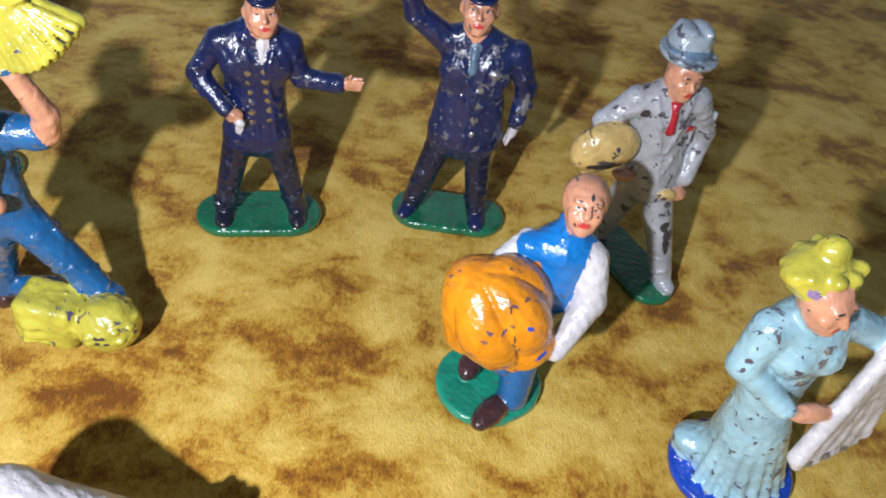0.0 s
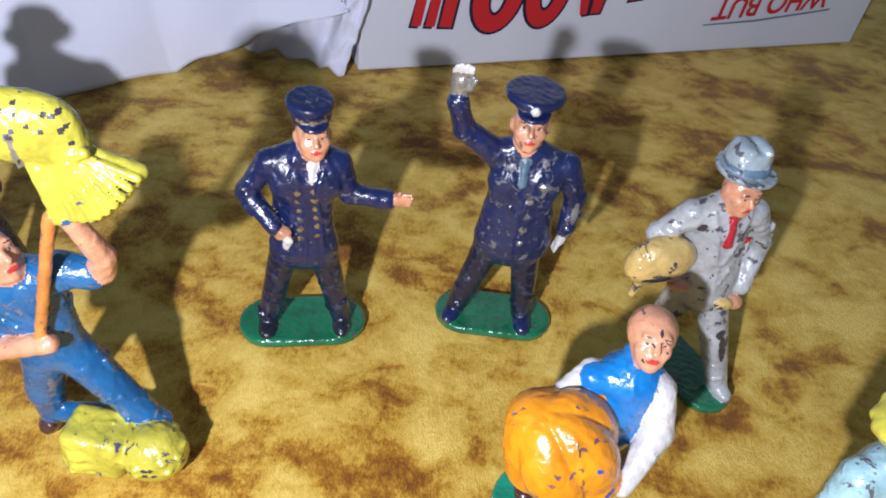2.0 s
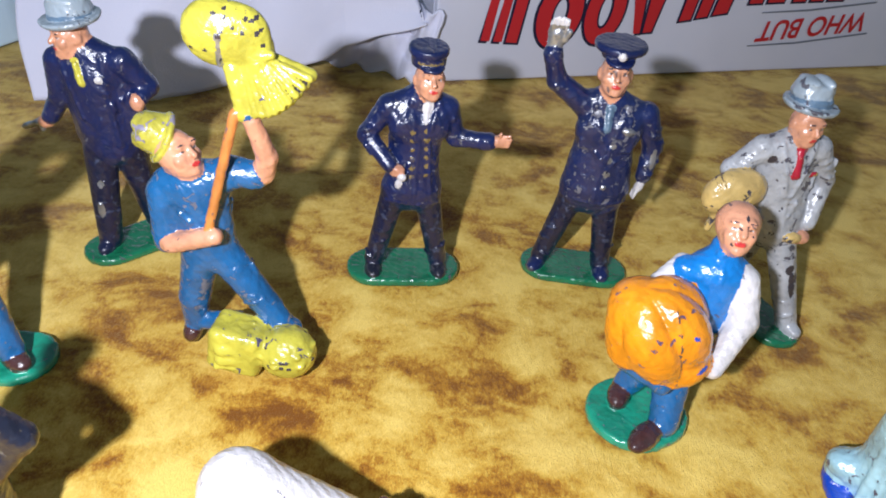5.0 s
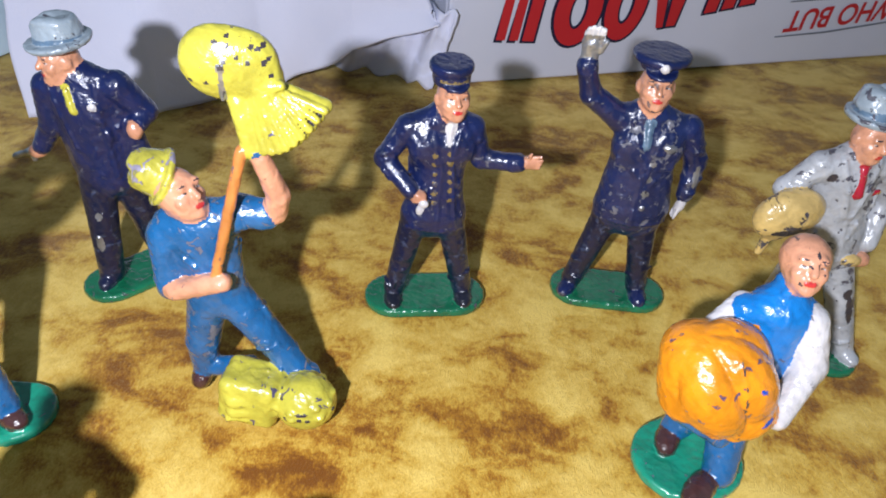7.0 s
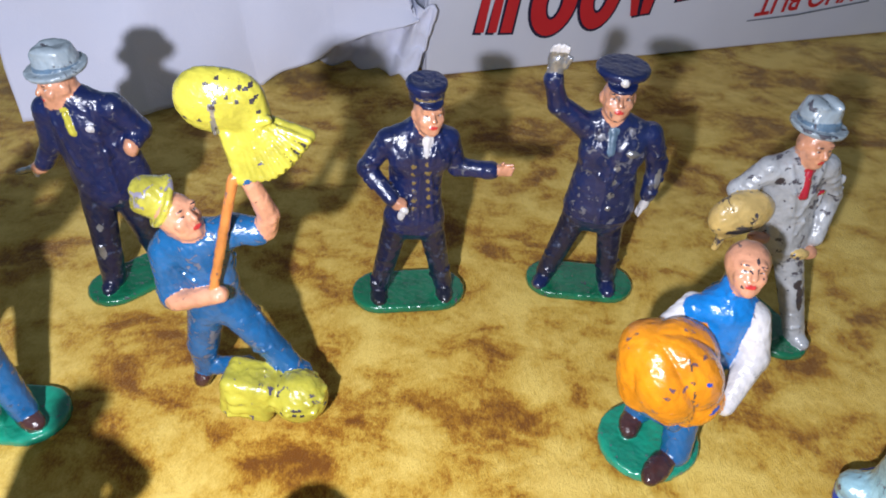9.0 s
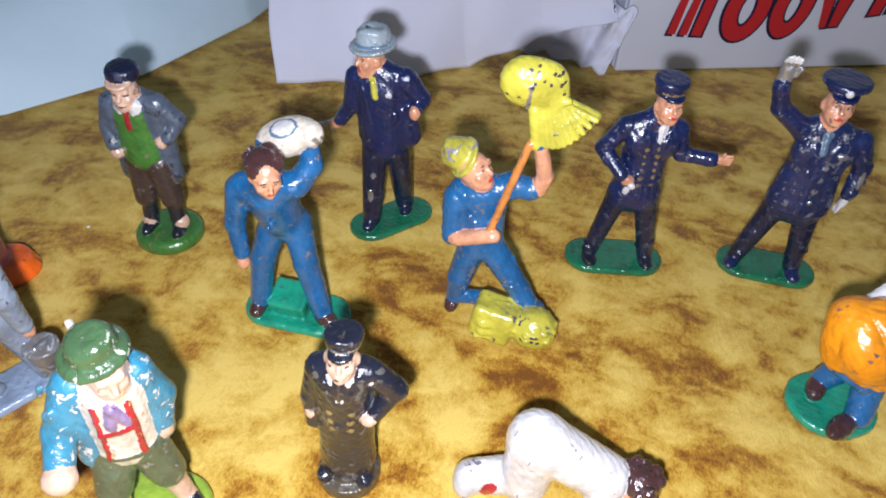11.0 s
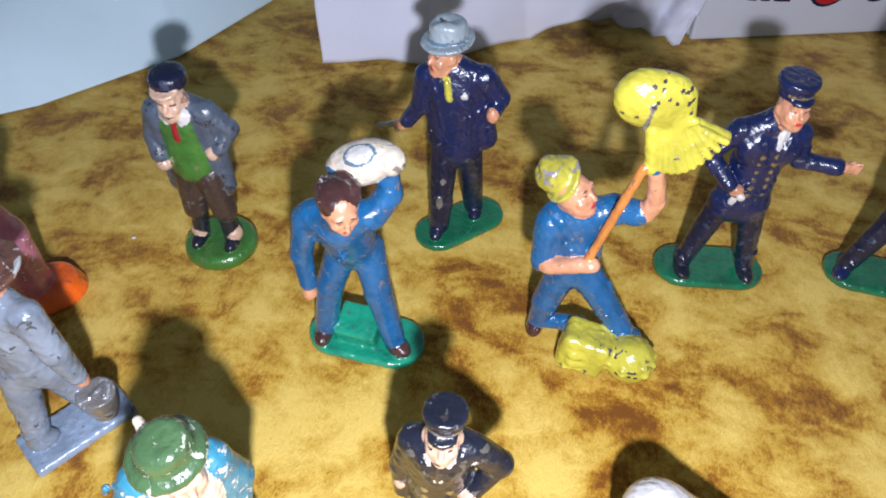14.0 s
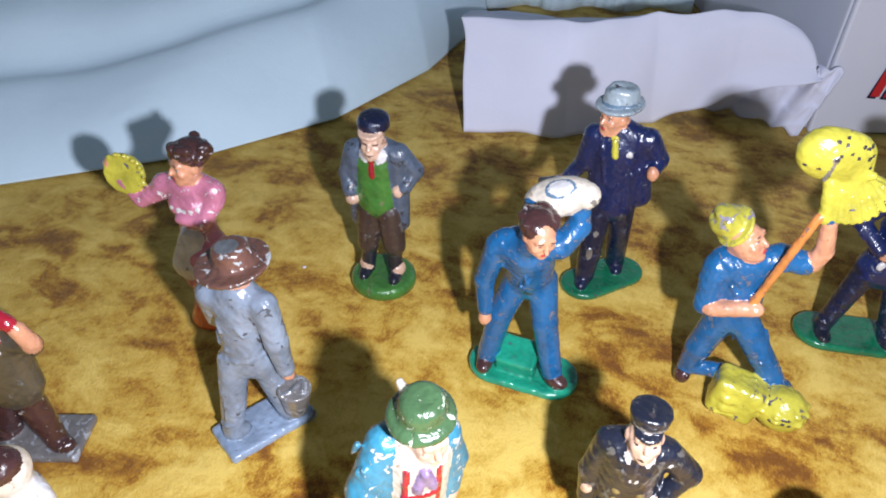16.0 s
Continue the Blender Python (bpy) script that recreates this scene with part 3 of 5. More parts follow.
# ---- conductor with a peaked cap ----
def conductor():
    f = Cast("conductor_figurine")
    f.disc(GREEN, (0, 0, 1.0), 8.5, 8.7, 1.4, edge=1.0)
    f.cap(TROUSER, (-9.0, -1, 5), (-3.2, 0, 30), 2.8, 3.9, flat=0.95)
    f.cap(TROUSER, (10.2, -1, 5), (5.2, 0, 30), 2.8, 3.9, flat=0.95)
    f.creases(TROUSER, (-9.0, -1, 6), (-4.2, 0, 26), 3.2, 5, 41)
    f.creases(TROUSER, (10.2, -1, 6), (6.2, 0, 26), 3.2, 5, 42)
    f.ridge(TROUSER, -9.4, 7, -4.4, 27, 0.35)
    f.ridge(TROUSER, 10.6, 7, 6.2, 27, 0.35)
    for x in (-9.2, 10.5):
        f.ell(BLACK, (x, -3.6, 3.0), (2.4, 4.2, 1.8))
    f.cap(NAVY, (1.3, 0, 36), (1.9, 0, 49), 6.6, 7.4, flat=0.66, melt=1.2)
    f.cap(NAVY, (1.3, 0, 30.5), (1.3, 0, 36), 8.4, 7.0, flat=0.70, melt=1.4)
    f.ell(NAVY, (-2.0, -2.4, 50), (4.2, 2.8, 4.6), melt=1.8)
    f.ell(NAVY, (6.4, -2.4, 50), (4.2, 2.8, 4.6), melt=1.8)
    f.shoulders(NAVY, (2.6, 0.4, 57.2), (-5.6, 0.3, 53.8), (9.4, 0.2, 53.8))
    f.cap(NAVY, (-6.2, 0.3, 54.0), (-11.8, 0.7, 45.5), 3.1, 2.5)
    f.cap(NAVY, (-11.8, 0.7, 45.5), (-5.4, -4.8, 38.9), 2.6, 2.1)
    f.creases(NAVY, (-7.8, 0.3, 53), (-12.4, 0.7, 45.5), 2.8, 5, 43)
    f.creases(NAVY, (-12.0, 0.4, 45), (-6.5, -4.2, 40), 2.4, 4, 44)
    f.ell(SKIN, (-3.6, -5.6, 37.8), (2.2, 1.7, 1.9), melt=0.3)
    for k in range(3):
        f.cap(SKIN, (-3.8, -6.6, 38.6 - 0.9 * k), (-1.8, -6.9, 37.6 - 0.9 * k), 0.55, 0.45, melt=0.25)
    f.cap(NAVY, (9.6, 0.2, 54.0), (12.2, -0.5, 46.0), 3.1, 2.6)
    f.cap(NAVY, (12.6, -0.5, 45.8), (21.0, -3.6, 46.2), 2.6, 2.2)
    f.creases(NAVY, (11.0, 0, 53), (12.6, -0.5, 46), 2.9, 4, 45)
    f.cap(NAVY, (20.1, -3.3, 46.2), (21.0, -3.6, 46.3), 2.5, 2.5, melt=0.3)
    f.ell(SKIN, (23.6, -4.4, 46.8), (2.8, 1.5, 1.8), (0, -10, 0), melt=0.3)
    for k in range(4):
        f.cap(SKIN, (24.6, -4.8, 48.4 - 0.95 * k), (26.7 - 0.3 * abs(k - 1), -5.4, 48.9 - 1.0 * k), 0.55, 0.42, melt=0.25)
    f.cap(SKIN, (23.2, -5.0, 48.2), (23.8, -5.6, 49.8), 0.6, 0.45, melt=0.3)
    f.folds(NAVY, (1.6, 0, 43), (7.3, 5.0, 11), 14, 7, 0.4)
    f.cap(SKIN, (3.4, 0, 56), (3.8, -0.5, 60), 2.6, melt=0.6)
    f.cap(NAVY, (0.6, -1.6, 57.4), (6.2, -1.8, 57.8), 1.1, melt=0.5)
    f.face((4.0, -1.6, 62.2), 4.7, turn=10, nod=-13)
    f.disc(NAVY, (3.6, -0.2, 67.6), 0, 4.5, 1.7, (5, 0, 0), edge=0.4, cone=0.06, melt=0.3)
    f.disc(NAVY, (3.5, -0.1, 69.9), 0, 5.2, 1.1, (5, 0, 0), edge=0.8, melt=0.4)
    f.disc(NAVY, (4.2, -3.2, 66.6), 0, 3.3, 0.5, (14, 0, 8), edge=0.45, melt=0.4)
    f.ridge(GOLD, 0.8, 67.4, 6.8, 67.4, 0.3, 6)
    for s in (-1, 1):
        f.ridge(NAVY, 3.3 + 3.6 * s, 56.6, 2.4 + 1.4 * s, 46.5, 0.6, 6)
        f.ridge(NAVY, 3.3 + 3.6 * s, 56.6, 3.0 + 5.0 * s, 53.4, 0.5)
    f.ridge(NAVY, 2.0, 46, 1.4, 27.5, 0.45, 6)
    f.ridge(NAVY, 4.8, 46, 6.2, 27.0, 0.45, 6)
    f.ridge(NAVY, -6.0, 27.2, 8.6, 26.6, 0.45, 8)
    f.ridge(NAVY, -4.6, 36.8, 7.0, 36.4, 0.35, 8)
    for k in range(6):
        f.stud(GOLD, 0.3 + 0.06 * k, 49 - 2.7 * k, 0.6)
        f.stud(GOLD, 3.9 + 0.10 * k, 49.4 - 2.7 * k, 0.58)
    f.cap(WHITE, (4.0, f.front(4, 55.6), 56.5), (3.4, f.front(3.4, 52) + 0.1, 52.0), 0.95, 0.55, melt=0.2)
    f.ell(WHITE, (-2.2, f.front(-2.2, 36.6), 36.6), (1.2, 0.6, 1.1), melt=0.2)
    f.ell(WHITE, (-2.8, f.front(-2.8, 33.2), 33.2), (1.1, 0.6, 1.6), (0, 20, 0), melt=0.2)
    return f.make(pose(0.0185, 0.006, 0, 0, 0, 9), "painted lead conductor figurine in navy blue on a green base")


# ---- policeman with a raised hand ----
def policeman():
    f = Cast("policeman_figurine")
    f.disc(GREEN, (0, 0, 1.0), 8.5, 8.3, 1.4, edge=1.0)
    f.cap(TROUSER, (-11.0, -1, 5), (-4.2, 0, 30), 2.9, 4.1, flat=0.95)
    f.cap(TROUSER, (7.6, -1, 5), (4.8, 0, 30), 2.9, 4.1, flat=0.95)
    f.creases(TROUSER, (-11.0, -1, 6), (-5.4, 0, 26), 3.3, 5, 51)
    f.creases(TROUSER, (7.6, -1, 6), (5.4, 0, 26), 3.3, 5, 52)
    f.ridge(TROUSER, -11.2, 7, -5.4, 26, 0.35)
    f.ridge(TROUSER, 7.9, 7, 5.6, 26, 0.35)
    f.ell(NAVY, (-12.2, -3.2, 3.1), (2.4, 4.2, 1.9), (0, 0, -25))
    f.ell(NAVY, (8.2, -4.0, 3.1), (2.4, 4.2, 1.9))
    f.cap(NAVY_WORN, (0.6, 0, 37), (0.6, 0, 50), 8.6, 8.2, flat=0.66, melt=1.2)
    f.cap(NAVY_WORN, (0.8, 0, 32), (0.7, 0, 38), 10.2, 8.9, flat=0.64, melt=1.4)
    f.ell(NAVY_WORN, (-3.8, -2.6, 50), (4.6, 3.2, 5.0), melt=2)
    f.ell(NAVY_WORN, (5.0, -2.6, 50), (4.6, 3.2, 5.0), melt=2)
    f.shoulders(NAVY_WORN, (-0.4, 0.4, 58.2), (-7.0, 0.2, 56.2), (9.4, 0.2, 54.4), 3.4)
    f.cap(NAVY, (-7.8, 0, 56.4), (-15.6, -0.5, 61.8), 3.4, 2.7)
    f.cap(NAVY, (-15.6, -0.5, 61.8), (-18.0, -1.5, 69), 2.7, 2.3)
    f.creases(NAVY, (-9, 0, 57), (-15.6, -0.5, 61.8), 3.0, 6, 53)
    f.cap(NAVY, (-17.7, -1.4, 68.2), (-18.0, -1.5, 69.4), 2.6, 2.6, melt=0.3)
    f.cap(STEEL, (-18.0, -1.6, 70.5), (-17.8, -1.9, 74.6), 2.0, 2.5, flat=0.6, melt=0.5)
    for k in range(4):
        f.cap(STEEL, (-19.6 + 1.2 * k, -2.2, 75.4), (-19.4 + 1.2 * k, -2.6, 77.0), 0.72, 0.7, melt=0.3)
        f.cap(WHITE, (-19.4 + 1.2 * k, -2.6, 77.2), (-19.2 + 1.15 * k, -3.1, 79.2 - 0.5 * abs(k - 1.4)), 0.72, 0.6, melt=0.25)
    f.cap(STEEL, (-15.6, -2.4, 73.4), (-14.7, -3.2, 75.8), 0.8, 0.65, melt=0.3)
    f.cap(NAVY, (10.2, 0.2, 55), (14.2, 0.4, 45.6), 3.4, 2.8)
    f.cap(NAVY_WORN, (14.2, 0.4, 45.6), (13.4, -1.5, 37), 2.7, 2.2)
    f.creases(NAVY, (11, 0.2, 53.5), (14.0, 0.4, 46), 3.0, 5, 54)
    f.creases(NAVY_WORN, (14.2, 0.4, 45), (13.5, -1.3, 38), 2.5, 4, 55)
    f.ell(WHITE, (12.9, -2.2, 34.2), (1.3, 1.5, 2.4), (0, 18, 0), melt=0.3)
    for k in range(3):
        f.cap(WHITE, (12.6 - 0.2 * k, -3.0 + 0.9 * k, 33.2), (11.8 - 0.2 * k, -3.2 + 0.9 * k, 30.4), 0.55, 0.45, melt=0.3)
    f.folds(NAVY_WORN, (0.6, 0, 43), (8.9, 5.7, 12), 16, 11, 0.45)
    f.cap(SKIN, (-0.6, 0, 57), (-0.8, -0.5, 62), 3.1, melt=0.6)
    f.cap(NAVY, (-4.0, -1.6, 58.8), (2.6, -1.6, 58.8), 1.1, melt=0.5)
    f.face((-0.9, -1.7, 65.4), 5.1, turn=0, nod=-14)
    f.disc(NAVY, (-0.9, 0.0, 70.9), 0, 4.8, 1.3, (2, 0, 0), edge=0.4, cone=0.4, melt=0.4)
    f.disc(NAVY, (-0.9, -0.2, 73.0), 0, 6.9, 1.1, (3, 0, 0), edge=1.0, melt=0.9)
    f.disc(NAVY, (-0.8, -3.6, 70.2), 0, 3.8, 0.5, (16, 0, 0), edge=0.45, melt=0.4)
    f.stud(WHITE, -0.9, 72.0, 1.2)
    f.ell(INK, (-0.9, f.front(-0.9, 61.2), 61.2), (1.2, 0.8, 0.5), paint=True)
    for s in (-1, 1):
        f.ridge(NAVY_WORN, 0.2 + 4.6 * s, 57, 0.4 + 1.2 * s, 48, 0.7, 6)
        f.ridge(NAVY_WORN, 0.2 + 4.6 * s, 57, 0.3 + 5.6 * s, 53.2, 0.5)
    f.ridge(NAVY_WORN, 0.6, 48, 0.2, 28.0, 0.5, 8)
    f.ridge(NAVY_WORN, -8.6, 28.6, 9.8, 28.6, 0.45, 10)
    for k in range(4):
        f.stud(STEEL, 2.2, 46.6 - 4.2 * k, 0.75)
    f.cap(HATBAND, (-0.4, f.front(-0.4, 56), 57), (-0.2, f.front(-0.2, 51.5), 51.5), 0.8, 0.9, melt=0.2)
    f.ell(STEEL, (5.6, f.front(5.6, 51.5), 51.5), (1.5, 0.5, 0.9), melt=0.2)
    f.box(NAVY_WORN, (5.6, f.front(5.6, 46.5), 46.5), (2.2, 0.45, 1.7), melt=0.4)
    f.box(NAVY_WORN, (-5.0, f.front(-5.0, 46.5), 46.5), (2.2, 0.45, 1.7), melt=0.4)
    f.dab(STEEL, 14.6, 43, 0.8, 3.4)
    return f.make(pose(0.072, 0.015, 0, 0, 0, -3), "painted lead policeman figurine raising a gloved hand, worn navy")


# ---- man in a grey suit ----
def grey_man():
    f = Cast("grey_suit_figurine")
    f.disc(GREEN, (0.5, 0.5, 1.0), 10, 7.4, 1.3, (0, 0, -72), edge=1.0)
    f.cap(GREY, (6.2, -9.2, 5), (-2.0, -0.5, 33), 2.9, 4.2)
    f.creases(GREY, (6.0, -9, 6), (-1, -2, 28), 3.2, 6, 63)
    f.ell(GREY, (6.8, -11.0, 3.6), (2.4, 4.2, 1.9), (0, 0, 8))
    f.cap(GREY, (-6.5, 8.5, 5), (-6.5, 1.5, 32), 3.1, 4.4)
    f.ell(BLACK, (-6.6, 7.0, 3.6), (2.4, 4.0, 1.9))
    f.cap(GREY, (-4.4, 0, 38), (-7.4, 0, 51), 6.8, 7.6, flat=0.66, melt=1.2)
    f.cap(GREY, (-3.4, -0.4, 32.5), (-4.0, 0, 36), 7.6, 7.6, flat=0.7, melt=0.8)
    f.cap(GREY, (-14.4, 0, 55.4), (-7.2, 0.3, 57.8), 3.3, melt=2)
    f.cap(GREY, (-7.2, 0.3, 57.8), (-0.6, 0, 55.8), 3.3, melt=2)
    f.cap(GREY, (-15.2, 0.2, 55.6), (-20.5, 1.5, 48.5), 3.2, 2.7)
    f.creases(GREY, (-15.6, 0.2, 55), (-20, 1.5, 49), 2.9, 4, 61)
    f.cap(GREY, (-20.5, 1.5, 48.5), (-17.0, -2.0, 42), 2.8, 2.4)
    f.ell(TAN, (-20.4, -3.2, 44.6), (8.2, 4.2, 6.2), (0, -10, 0), melt=0.5)
    f.ell(TAN, (-25.2, -2.8, 42.6), (3.4, 3.6, 4.4), melt=1.0)
    f.ell(INK, (-20.4, -6.5, 40.6), (5.0, 2.4, 1.6), (0, -4, 0), paint=True)
    f.ell(TAN, (-22.0, -2.4, 39.4), (3.8, 2.4, 3.0), melt=1.0)
    f.cap(TAN, (-23.0, -2.2, 37.0), (-23.4, -1.6, 32.0), 1.3, 0.9, melt=0.6)
    f.ell(SKIN, (-13.2, -3.6, 36.2), (3.4, 1.8, 1.6), (0, 12, 0), melt=0.4)
    f.cap(GREY, (0.2, 0, 55.8), (6.4, 1.0, 46), 3.3, 2.8)
    f.creases(GREY, (1, 0, 55), (6, 1, 47), 3.0, 5, 62)
    f.cap(GREY, (6.4, 1.0, 46), (3.8, -3.4, 35), 2.7, 2.2)
    f.ell(SKIN, (2.4, -5.0, 31.2), (2.4, 1.9, 2.0), melt=0.3)
    f.ell(TAN, (-0.8, -6.0, 31.6), (2.6, 1.5, 1.6), melt=0.3)
    f.folds(GREY, (-5.8, 0, 44), (7.8, 5.0, 13), 14, 15, 0.5)
    f.folds(GREY, (4, 0, 46), (3.4, 3.0, 9), 8, 16, 0.4)
    f.cap(SKIN, (-7.0, 0, 57), (-7.0, -0.6, 60.5), 2.9, melt=0.6)
    f.face((-7.0, -1.4, 62.8), 4.6, turn=6, nod=2)
    f.disc(HATGREY, (-7.4, -0.4, 67.8), 0, 6.7, 0.85, (2, 4, 0), edge=0.7, melt=0.5, cone=0.35)
    f.disc(HATBAND, (-7.5, -0.1, 69.3), 0, 5.0, 1.2, (2, 4, 0), edge=0.4, melt=0.3, cone=-0.1)
    f.disc(HATGREY, (-7.8, 0.1, 71.8), 0.5, 4.4, 2.1, (2, 4, 0), edge=1.0, melt=0.3, cone=-0.18)
    f.ell(HATGREY, (-9.8, -0.2, 73.8), (1.7, 3.9, 1.1), melt=0.5)
    f.ell(HATGREY, (-5.8, -0.2, 73.8), (1.7, 3.9, 1.1), melt=0.5)
    for s in (-1, 1):
        f.ridge(GREY, -7.4 + 4.4 * s, 58, -6.2 + 0.9 * s, 44, 0.7)
    f.ridge(GREY, -6.0, 44, -3.6, 27.5, 0.45)
    f.cap(CRIMSON, (-7.0, f.front(-7, 56.5), 57.2), (-6.8, f.front(-6.8, 50) + 0.1, 50.4), 0.9, 1.3, melt=0.2)
    f.box(CRIMSON, (-1.2, f.front(-1.2, 49.5), 49.5), (1.9, 0.5, 0.7), (0, -18, 0), melt=0.2)
    f.dab(INK, -13.6, 54.0, 1.3, 1.3)
    f.dab(INK, 3.2, 17.5, 1.0, 4.6, -12, 2.0)
    f.dab(INK, 1.6, 22.0, 1.2, 1.5, 20, 2.0)
    f.stud(GREY, -4.6, 42, 0.7)
    f.stud(GREY, -4.0, 38, 0.7)
    return f.make(pose(0.124, 0.002, 0, 0, 0, 10), "painted lead man figurine in a chipped grey suit and hat")


# ---- man hugging a pumpkin ----
def pumpkin_man():
    f = Cast("pumpkin_carrier_figurine")
    f.disc(JADE, (0, 0, 1.0), 1.5, 11.4, 1.4, (0, 0, 20), edge=1.0)
    f.cap(BLUE, (3.6, -6.6, 5), (5.6, 0, 18), 3.6, 4.4)
    f.cap(BLUE, (-1.5, 5.5, 6), (4.0, 3, 20), 3.4, 4.6)
    f.ell(BROWN, (-2.0, -10.0, 4.0), (6.0, 3.0, 2.5), (0, 0, 38))
    f.ell(BROWN, (-4.2, 3.2, 4.2), (2.8, 4.8, 2.5), (0, 0, -30))
    f.cap(BLUE, (5.0, 2.5, 20), (8.0, 3.5, 30), 6.0, 6.6, melt=1.5)
    f.cap(BRIGHT, (8.2, 3.2, 31), (9.2, 3.4, 42), 7.0, 6.2, melt=1.2)
    f.cap(BRIGHT, (2.0, 3.6, 43.2), (13.2, 2.0, 42.6), 3.0, 3.6, melt=2.5)
    f.cap(BRIGHT, (9.4, 3.0, 44), (10.0, 4.2, 48.6), 3.6, 3.2, melt=1.6)
    f.cap(BRIGHT, (7.6, 1.6, 48.6), (12.6, 2.6, 48.8), 1.1, melt=0.5)
    f.ridge(BRIGHT, 8.0, 47, 7.4, 43.5, 0.35)
    f.cap(WHITE, (2.0, 5.6, 43.8), (-6.0, 2.4, 38.6), 2.0, 1.8, melt=0.6)
    f.cap(WHITE, (14.2, 0.4, 42.4), (15.0, -3.6, 34), 3.6, 3.4, melt=0.6)
    f.cap(WHITE, (15.0, -3.6, 34), (7.8, -10.0, 26.0), 3.3, 2.2, melt=0.8)
    f.creases(WHITE, (14.4, 0.2, 42), (15.0, -3, 35), 3.3, 4, 71, 0.25)
    f.gourd(ORANGE, (-4.4, -4.4, 33.2), (11.2, 10.6, 12.2), (-14, -26, 26), 5, 2.4)
    f.ell(ORANGE, (-9.4, -2.6, 37.4), (6.6, 7.4, 6.6), (0, -30, 0), melt=1.0)
    f.ell(ORANGE, (1.0, -7.6, 26.6), (6.8, 6.0, 5.8), (0, -20, 0), melt=1.0)
    f.ell(ORANGE, (-10.6, -5.0, 29.4), (4.6, 6.0, 5.4), (0, 20, 0), melt=1.0)
    for k in range(4):
        f.ridge(ORANGE, -8.0 + 2.2 * k, 26.5 - 1.2 * k, -4.6 + 2.4 * k, 23.2 - 0.8 * k, 0.45, 3)
    f.cap(BLUE, (-11.0, -6.0, 24.5), (-2.0, -9.0, 19.5), 1.6, 1.6, melt=1.0)
    f.cap(BLUE, (-2.0, -8.6, 19.8), (6.0, -5.0, 20.5), 1.8, 2.4, melt=1.0)
    f.face((10.6, 3.6, 53.4), 4.9, turn=-18, nod=-26, ears=False)
    f.ell(SKIN, (11.2, 5.4, 54.6), (4.6, 4.6, 4.3), melt=1.2)
    f.ell(SKIN, (15.2, 5.4, 53.8), (0.8, 1.5, 1.9), melt=0.4)
    f.ridge(INK, -5.6, 43.0, -3.6, 35.0, 0.2, 10)
    f.ridge(INK, -3.5, 34.0, -1.0, 23.5, 0.2, 10)
    f.ridge(INK, 10.4, 57.8, 9.6, 54.8, 0.16, 5)
    f.dab(COBALT, 3.4, 28.6, 1.6, 0.6, -30)
    f.dab(COBALT, -1.2, 38.4, 0.8, 0.4, 30)
    f.dab(COBALT, 4.2, 32.6, 0.4, 1.3)
    for x, z in ((7.6, 52.6), (12.2, 51.4), (11.6, 54.6), (8.8, 56.0)):
        f.dab(INK, x, z, 0.26, 0.26)
    return f.make(pose(0.0825, -0.044, 0, 0, 0, 10), "painted lead figurine hugging a big orange pumpkin, jade green base")


